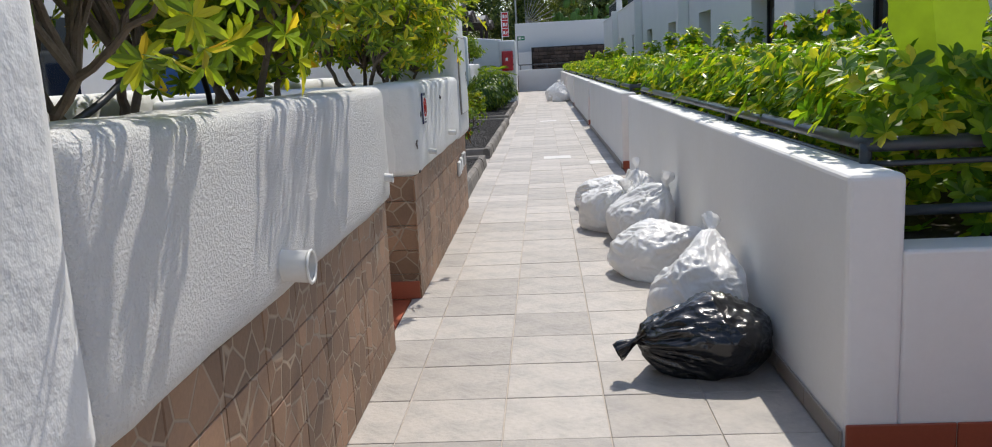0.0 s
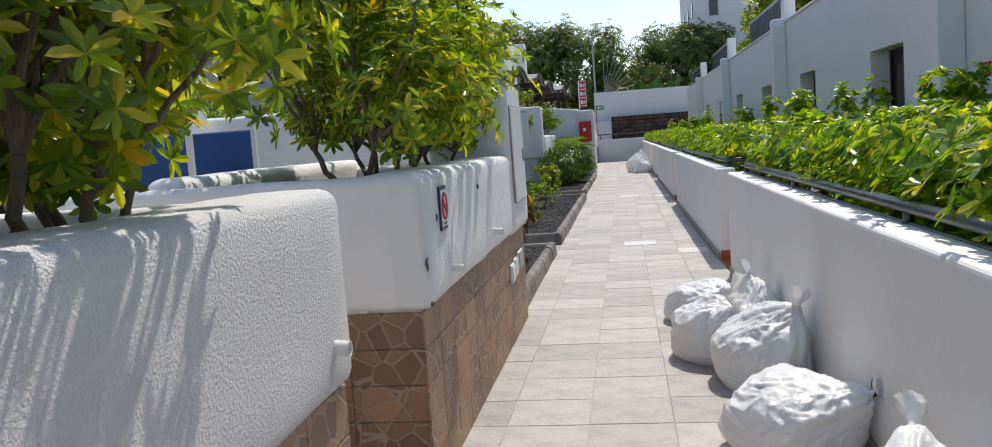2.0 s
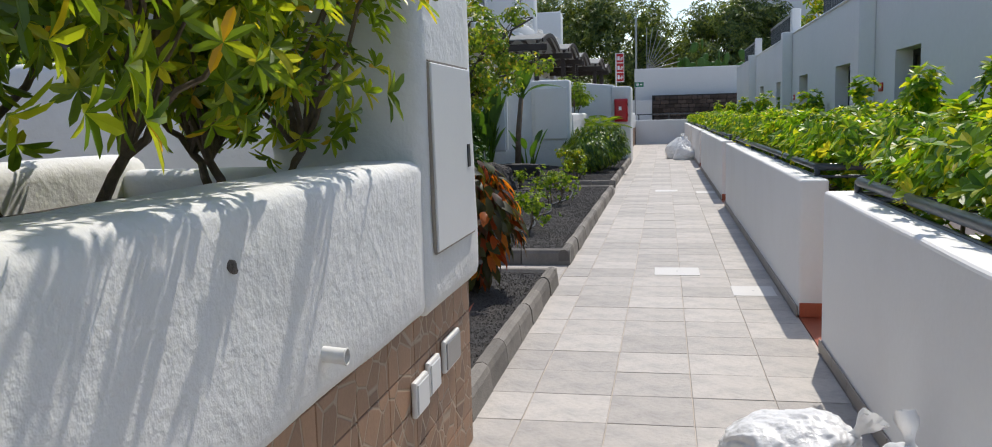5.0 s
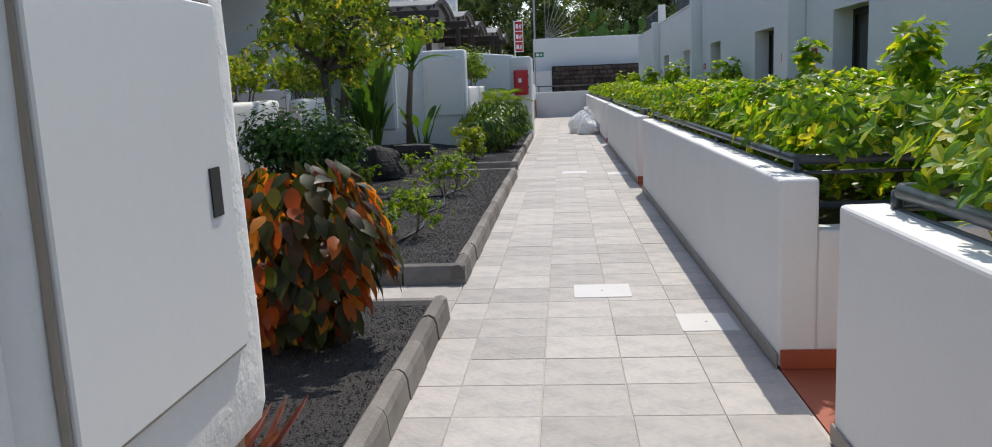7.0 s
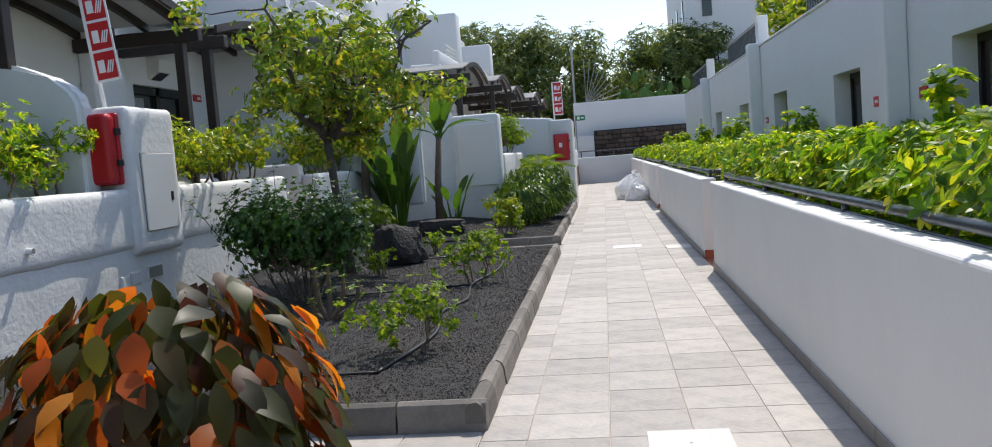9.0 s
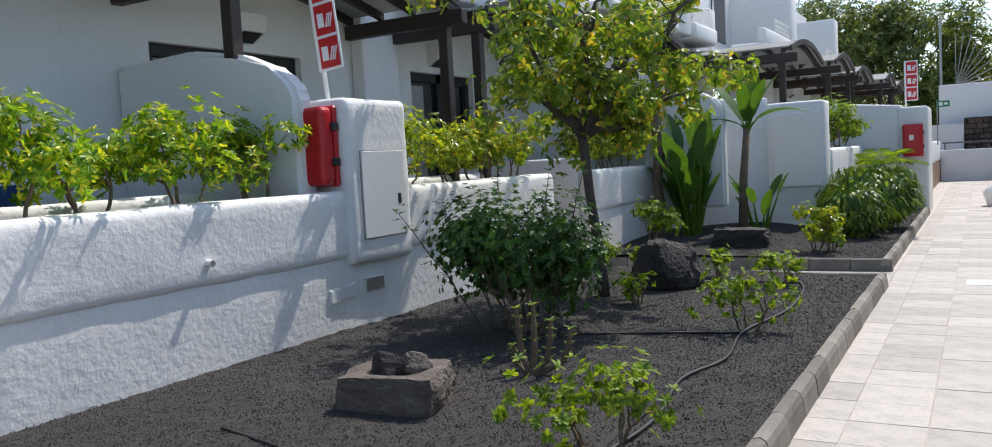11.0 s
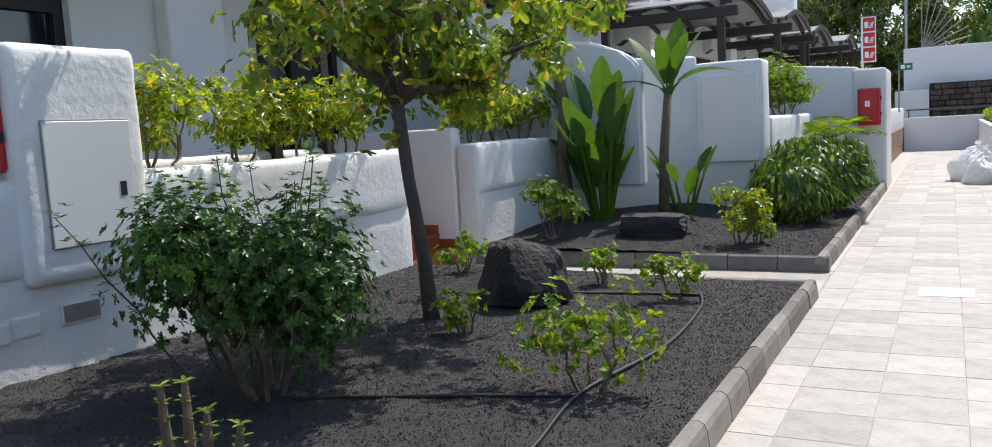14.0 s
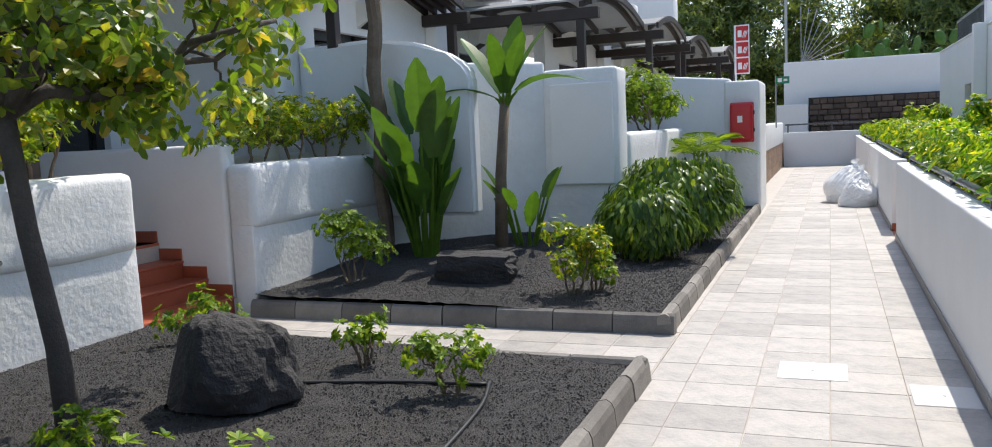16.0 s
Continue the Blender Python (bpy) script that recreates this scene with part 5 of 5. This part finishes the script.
# ---------------------------------------------------------------- rubbish bags
def bag(label, c, size, seed, mat, neck=None, sag=0.25):
    """A full plastic sack: slumped body, gathered folds and a twisted neck."""
    bm = bmesh.new()
    bmesh.ops.create_icosphere(bm, subdivisions=6, radius=1.0)
    o = Vector((seed * 5.1, seed * 2.3, seed))
    neck = Vector(neck or (0.2, 0.1, 1)).normalized()
    side = neck.cross(Vector((0.3, 0.9, 0.2))).normalized()
    other = neck.cross(side)
    for v in bm.verts:
        p = v.co.copy()
        k = p.dot(neck)
        across = p - neck * k
        ang = math.atan2(across.dot(side), across.dot(other))
        u = max(0.0, min(1.0, (k - 0.25) / 0.75))
        fold = abs(noise.noise(Vector((math.cos(ang) * 2.6, math.sin(ang) * 2.6, k * 0.7)) + o)) - 0.2
        q = across * ((1 - 0.35 * u) * (1 + 0.55 * u * fold)) + neck * (k * (1 + 0.30 * u))
        q *= 1 + 0.24 * noise.noise(p * 1.1 + o)
        # crumpled film: sharp ridges between flat facets, less of it where the load fills the sack
        loose = 0.35 + 0.65 * max(0.0, min(1.0, p.z + 0.5))
        warp = p + Vector(noise.noise_vector(p * 1.6 + o)) * 0.5
        ridge = 0.085 * (0.3 - abs(noise.noise(warp * 2.4 + o))) + 0.06 * (0.3 - abs(noise.noise(warp * 4.7 + o * 2))) + 0.03 * (0.3 - abs(noise.noise(warp * 10.0 + o)))
        q += p * (ridge * loose * 1.25)
        q.z = max(q.z, -0.62 + 0.03 * noise.noise(p * 6))
        if q.z < 0:
            q.x, q.y = q.x * (1 + sag * -q.z), q.y * (1 + sag * -q.z)
        v.co = Vector((q.x * size[0], q.y * size[1], (q.z + 0.62) * size[2] * 0.92)) + Vector(c)
        v.co.x = min(v.co.x, 1.045)
    top = max(bm.verts, key=lambda v: (v.co - Vector(c)).dot(neck)).co.copy()
    sack = tagged(link("rubbish_bag", bm, mat, smooth=True), label, "rubbish bag", "rubbish bags along the wall")
    # the tied end: a pinched throat that flares into a crumpled tuft
    bm = bmesh.new()
    rings = []
    out = (neck + Vector((0, 0, -0.35)) + side * 0.3).normalized()
    e1 = out.cross(Vector((0.2, 0.5, 0.8))).normalized()
    e2 = out.cross(e1)
    for k, rad in enumerate((0.07, 0.045, 0.03, 0.04, 0.06, 0.075, 0.07)):
        ring = []
        for q in range(28):
            a = 2 * math.pi * q / 28
            f = 1 + (0.25 + 0.09 * k) * noise.noise(Vector((math.cos(a) * 2.5, math.sin(a) * 2.5, k * 0.35)) + o)
            p = top + out * (0.026 * k - 0.05) + (e1 * math.cos(a) + e2 * math.sin(a) * 0.6) * rad * f * (size[0] / 0.38)
            p.x, p.z = min(p.x, 1.04), max(p.z, 0.004)
            ring.append(bm.verts.new(p))
        rings.append(ring)
    for r0, r1 in zip(rings, rings[1:]):
        for q in range(28):
            bm.faces.new((r0[q], r0[(q + 1) % 28], r1[(q + 1) % 28], r1[q]))
    part("tied_end", bm, mat, sack, smooth=True)
    return sack


bag("full black plastic rubbish bag slumped on tiles", (0.77, 4.05, 0.0), (0.27, 0.28, 0.24), 3, "blackbag", (-0.85, -0.25, 0.1))
bag("full white plastic rubbish bag leaning on wall", (0.80, 4.55, 0.0), (0.26, 0.32, 0.33), 2, "bag", (0.35, 0.5, 0.75))
bag("full white plastic rubbish bag lying on tiles", (0.74, 6.0, 0.0), (0.29, 0.36, 0.24), 4, "bag", (0.75, -0.35, 0.55))
bag("bulging white plastic rubbish bag in a heap", (0.79, 7.15, 0.0), (0.28, 0.38, 0.27), 5, "bag", (0.35, -0.3, 0.8))
bag("white plastic rubbish bag slumped in a heap", (0.55, 7.75, 0.0), (0.26, 0.33, 0.25), 6, "bag", (0.3, -0.5, 0.9))
bag("white plastic rubbish bag slumped in a heap", (0.86, 8.1, 0.0), (0.19, 0.32, 0.26), 9, "bag", (0.2, 0.1, 1))
bag("white plastic rubbish bag slumped in a heap", (0.58, 8.85, 0.0), (0.28, 0.30, 0.21), 7, "bag", (0.7, -0.3, 0.75))
bag("white plastic rubbish bag far along the path", (0.55, 35.6, 0.0), (0.42, 0.45, 0.42), 8, "bag", (0.2, 0.1, 1))
bag("white plastic rubbish bag far along the path", (0.75, 34.7, 0.0), (0.34, 0.4, 0.36), 11, "bag", (0.2, 0.1, 1))


# ---------------------------------------------------------------- small fixtures
def hydrant_box(label, y, x, z):
    h = thing("fire_hose_box", label, "fire box", "fire hose boxes")
    bm = boxed(x - 0.28, x + 0.13, y - 0.22, y - 0.05, z, z + 0.72, 0.06, 4)
    part("lid", bm, "redbox", h, smooth=False)
    part("back", boxed(x - 0.29, x + 0.14, y - 0.06, y, z - 0.01, z + 0.73, 0.03, 3), "redbox", h)
    for dz in (0.18, 0.50):
        part("hinge", boxed(x + 0.11, x + 0.155, y - 0.11, y - 0.02, z + dz, z + dz + 0.07, 0.006, 1), "black", h)
    part("emblem", boxed(x - 0.14, x - 0.05, y - 0.2235, y - 0.2205, z + 0.36, z + 0.48), "signwhite", h)
    return h


hydrant_box("red fibreglass fire hose box on white pillar", 17.86, -5.2, 1.56)
hydrant_box("red fibreglass fire hose box on far white pillar", 33.55, -1.22, 1.32)


def fire_sign(x, y, z, lean, s=1.0):
    t = thing("fire_sign", "tall red and white fire equipment sign on post", "sign", "fire signs")
    m = pose(x, y, z, 0, lean, 0)
    bm = bmesh.new()
    tube(bm, [m @ Vector((-0.0, 0.03, -1.2)), m @ Vector((0, 0.03, 0.95 * s))], 0.022, 8)
    part("post", bm, "pvc", t)
    p = part("board", boxed(-0.02, 0.27 * s, -0.012, 0.0, 0, 0.95 * s, 0.0, 1, m), "signwhite", t)
    for k in range(3):
        q = part("panel", boxed(0.02 * s, 0.25 * s, -0.016, -0.0125, (0.025 + 0.31 * k) * s, (0.305 + 0.31 * k) * s, 0.0, 1, m), "signred", p)
        z0 = (0.025 + 0.31 * k) * s
        bm = boxed(0.05 * s, 0.125 * s, -0.019, -0.0165, z0 + 0.07 * s, z0 + 0.20 * s, 0.0, 1, m)
        for j in range(3):
            prism2 = pose(x, y, z, 0, lean, 0) @ pose((0.16 + 0.025 * j) * s, -0.018, z0 + 0.12 * s, 0, 18, 0)
            box(bm, -0.007 * s, 0.007 * s, -0.001, 0.0015, -0.06 * s, 0.07 * s, 0.0, 1, prism2)
        part("pictogram", bm, "signwhite", t)
    return t


fire_sign(-5.33, 18.0, 2.62, -6)
fire_sign(-1.5, 34.6, 2.62, 0)
ex = thing("exit_sign", "small green emergency exit sign on post", "sign")
part("board", boxed(-1.05, -0.72, 40.0, 40.02, 2.6, 2.78), "signgreen", ex)
bm = bmesh.new()
tube(bm, ((-1.05, 40.05, 1.5), (-1.05, 40.05, 2.8)), 0.02, 6)
part("post", bm, "grey", ex)
part("pictogram", box(boxed(-1.0, -0.9, 39.994, 39.998, 2.64, 2.74), -0.86, -0.77, 39.994, 39.998, 2.66, 2.72), "signwhite", ex)
# no-smoking sign
ns = thing("no_smoking_sign", "no smoking sign with red ring on white wall", "sign")
part("border", boxed(-0.814, -0.806, 5.80, 5.945, 1.13, 1.335, 0.002, 1), "signblue", ns)
part("plate", boxed(-0.8055, -0.803, 5.813, 5.932, 1.147, 1.318), "signwhite", ns)
bm = bmesh.new()
ring = [Vector((-0.8015, 5.8725 + 0.047 * math.cos(a), 1.24 + 0.06 * math.sin(a))) for a in np.linspace(0, 2 * math.pi, 25)]
tube(bm, ring, 0.0055, 6, False)
tube(bm, (Vector((-0.8015, 5.84, 1.28)), Vector((-0.8015, 5.905, 1.2))), 0.0045, 6)
part("red_ring", bm, "signred", ns)
part("cigarette", boxed(-0.8028, -0.801, 5.845, 5.90, 1.235, 1.245), "black", ns)
part("text_bar", boxed(-0.8028, -0.801, 5.835, 5.91, 1.156, 1.163), "black", ns)


def spout(y, z, r, L, x=-0.82):
    t = thing("drain_spout", "short white plastic drain pipe through wall", "pipe", "drain spouts")
    bm = bmesh.new()
    pts = [(x - 0.05, y, z), (x + L, y, z - 0.01)]
    tube(bm, pts, r, 14, False)
    tube(bm, [(x + L, y, z - 0.01), (x - 0.04, y, z)], r * 0.82, 14, False)
    a = [Vector((x + L, y + r * math.cos(q), z - 0.01 + r * math.sin(q))) for q in np.linspace(0, 2 * math.pi, 15)]
    tube(bm, a, r * 0.12, 5, False)
    part("pipe", bm, "pvc", t, smooth=True)
    return t


spout(2.55, 0.92, 0.05, 0.09)
spout(4.28, 0.97, 0.022, 0.05)
spout(6.02, 0.93, 0.02, 0.06)
spout(7.35, 0.96, 0.022, 0.07)
spout(16.2, 1.05, 0.03, 0.05, -5.04)
spout(21.0, 0.98, 0.022, 0.07, -5.04)
spout(25.6, 0.98, 0.022, 0.09, -5.04)


def sockets(x, ys, z):
    for k, (a, b) in enumerate(ys):
        s = thing("junction_box", "white plastic electrical box on wall base", "electrical box", "wall boxes")
        part("body", boxed(x, x + 0.022, a, b, z + 0.02 * k, z + 0.02 * k + 0.14, 0.008, 2), "pvc", s)
        part("lid", boxed(x + 0.0225, x + 0.028, a + 0.012, b - 0.012, z + 0.02 * k + 0.012, z + 0.02 * k + 0.128, 0.003, 1), "grey" if k == 2 else "metal_white", s)


sockets(-0.85, ((8.22, 8.39), (8.41, 8.57), (8.66, 8.92)), 0.46)
sockets(-5.08, ((17.58, 17.74), (17.76, 17.95), (18.1, 18.4)), 0.48)
# hoses
def hose(label, pts, r):
    P = [Vector(p) for p in pts]
    sm = []
    for i in range(len(P) - 1):
        a, b, c, d = P[max(0, i - 1)], P[i], P[i + 1], P[min(len(P) - 1, i + 2)]
        for t in np.linspace(0, 1, 8, endpoint=False):
            sm.append(0.5 * ((2 * b) + (c - a) * t + (2 * a - 5 * b + 4 * c - d) * t * t + (3 * b - a - 3 * c + d) * t ** 3))
    sm.append(P[-1])
    bm = tube(bmesh.new(), sm, r, 8)
    return tagged(link("irrigation_hose", bm, "hose", smooth=True), label, "hose")


def on(x, y):
    return (x, y, mound(x, y) + 0.012)


hose("black irrigation hose snaking over gravel", [on(-1.75, 15.0), on(-1.6, 16.2), on(-1.72, 17.2), on(-1.6, 17.9), on(-1.68, 18.8), on(-1.55, 20.0), on(-1.6, 21.1), on(-1.75, 21.7)], 0.013)
hose("black irrigation hose lying across gravel", [on(-1.68, 18.75), on(-2.3, 18.5), on(-3.2, 18.1)], 0.011)
hose("black irrigation hose lying across gravel", [on(-1.75, 21.65), on(-2.3, 21.55), on(-2.9, 21.3)], 0.012)
hose("thin black irrigation hose across gravel bed front", [on(-1.75, 15.0), on(-2.6, 14.9), on(-3.8, 15.1)], 0.010)
hose("black hose arching over the planter soil", [(-1.25, 2.0, 1.33), (-1.2, 2.3, 1.44), (-1.18, 2.6, 1.57), (-1.2, 2.95, 1.58), (-1.25, 3.2, 1.46), (-1.3, 3.35, 1.32)], 0.011)
hose("black hose lying along planter wall", [(-1.2, 6.0, 1.33), (-1.17, 6.7, 1.345), (-1.22, 7.3, 1.335), (-1.3, 8.3, 1.33)], 0.014)
# chairs on the terraces
for x, y in ((-2.75, 6.4), (-2.75, 7.3), (-7.0, 15.6)):
    s = thing("garden_chair", "blue sling garden chair with white frame on terrace", "chair", "terrace chairs")
    part("seat", boxed(x - 0.28, x + 0.28, y - 0.27, y + 0.27, 1.10, 1.13, 0.01, 1), "blue", s)
    part("backrest", boxed(x - 0.28, x + 0.28, y + 0.27, y + 0.30, 1.13, 1.72, 0.01, 1), "blue", s)
    for dx in (-0.29, 0.27):
        for dy in (-0.25, 0.27):
            part("leg", boxed(x + dx, x + dx + 0.03, y + dy, y + dy + 0.035, 0.70, 1.75 if dy > 0 else 1.35), "pvc", s)
        part("armrest", boxed(x + dx - 0.01, x + dx + 0.04, y - 0.25, y + 0.27, 1.351, 1.38, 0.008, 1), "pvc", s)

# ---------------------------------------------------------------- floor tiles
COLUMNS = ((-0.915, -0.663), (-0.657, -0.223), (-0.217, 0.217), (0.223, 0.657), (0.663, 1.049))
ROW = 0.447
TILES = {}


def tile_mesh(w, d):
    key = (round(w, 3), round(d, 3))
    if key not in TILES:
        bm = boxed(-w / 2, w / 2, -d / 2, d / 2, -0.02, 0.0, 0.002, 1)
        me = bpy.data.meshes.new("floor_tile")
        bmesh.ops.recalc_face_normals(bm, faces=bm.faces)
        bm.to_mesh(me)
        bm.free()
        me.materials.append(M["tile"])
        TILES[key] = me
    return TILES[key]


PALE = ((0.19, 13.85, 0.434), (0.83, 12.92, 0.36), (0.11, 22.9, 0.44), (0.86, 22.5, 0.36))
far_v, far_f = [], []


def joined(x0, x1, y0, y1, z):
    i = len(far_v)
    e = 0.004
    far_v.extend([(x0, y0, z - e), (x1, y0, z - e), (x1, y1, z - e), (x0, y1, z - e), (x0 + e, y0 + e, z), (x1 - e, y0 + e, z), (x1 - e, y1 - e, z), (x0 + e, y1 - e, z)])
    far_f.extend([(i + 4, i + 5, i + 6, i + 7), (i, i + 1, i + 5, i + 4), (i + 1, i + 2, i + 6, i + 5), (i + 2, i + 3, i + 7, i + 6), (i + 3, i, i + 4, i + 7)])


for r in range(-18, 104):
    y = 3.71 + ROW * r
    for a, b in COLUMNS:
        cx, cy = (a + b) / 2, y + ROW / 2
        dz = rng.normal(0, 0.0007)
        if 2.3 < y < 28.6:
            o = new("floor_tile", tile_mesh(b - a, ROW - 0.006))
            o.parent = path_bed
            o.matrix_basis = pose(cx, cy, dz, rng.normal(0, 0.08), rng.normal(0, 0.08), rng.normal(0, 0.12))
        elif y < 50:
            joined(a, b, y + 0.003, y + ROW - 0.003, dz)
for x, y, w in PALE:
    bm = boxed(x - w / 2, x + w / 2, y - 0.21, y + 0.21, -0.006, 0.005, 0.003, 1)
    part("pale_tile", bm, "tile_pale", path_bed, "pale replacement floor tile")
    part("screw", boxed(x - 0.008, x + 0.008, y - 0.008, y + 0.008, 0.005, 0.007), "grey", path_bed)
for y0, y1 in ((13.13, 14.17), (22.48, 23.75)):
    n = round((y1 - y0) / ROW)
    for j in range(n):
        for i in range(11):
            a = -0.93 - 0.44 * (i + 1)
            joined(a + 0.003, a + 0.437, y0 + (y1 - y0) * j / n + 0.003, y0 + (y1 - y0) * (j + 1) / n - 0.003, 0.0)
me = bpy.data.meshes.new("floor_tiles_rest")
me.from_pydata(far_v, [], far_f)
me.materials.append(M["tile_far"])
rest = new("floor_tiles_rest", me)
rest.parent = path_bed
rest["kind"] = "stuff"
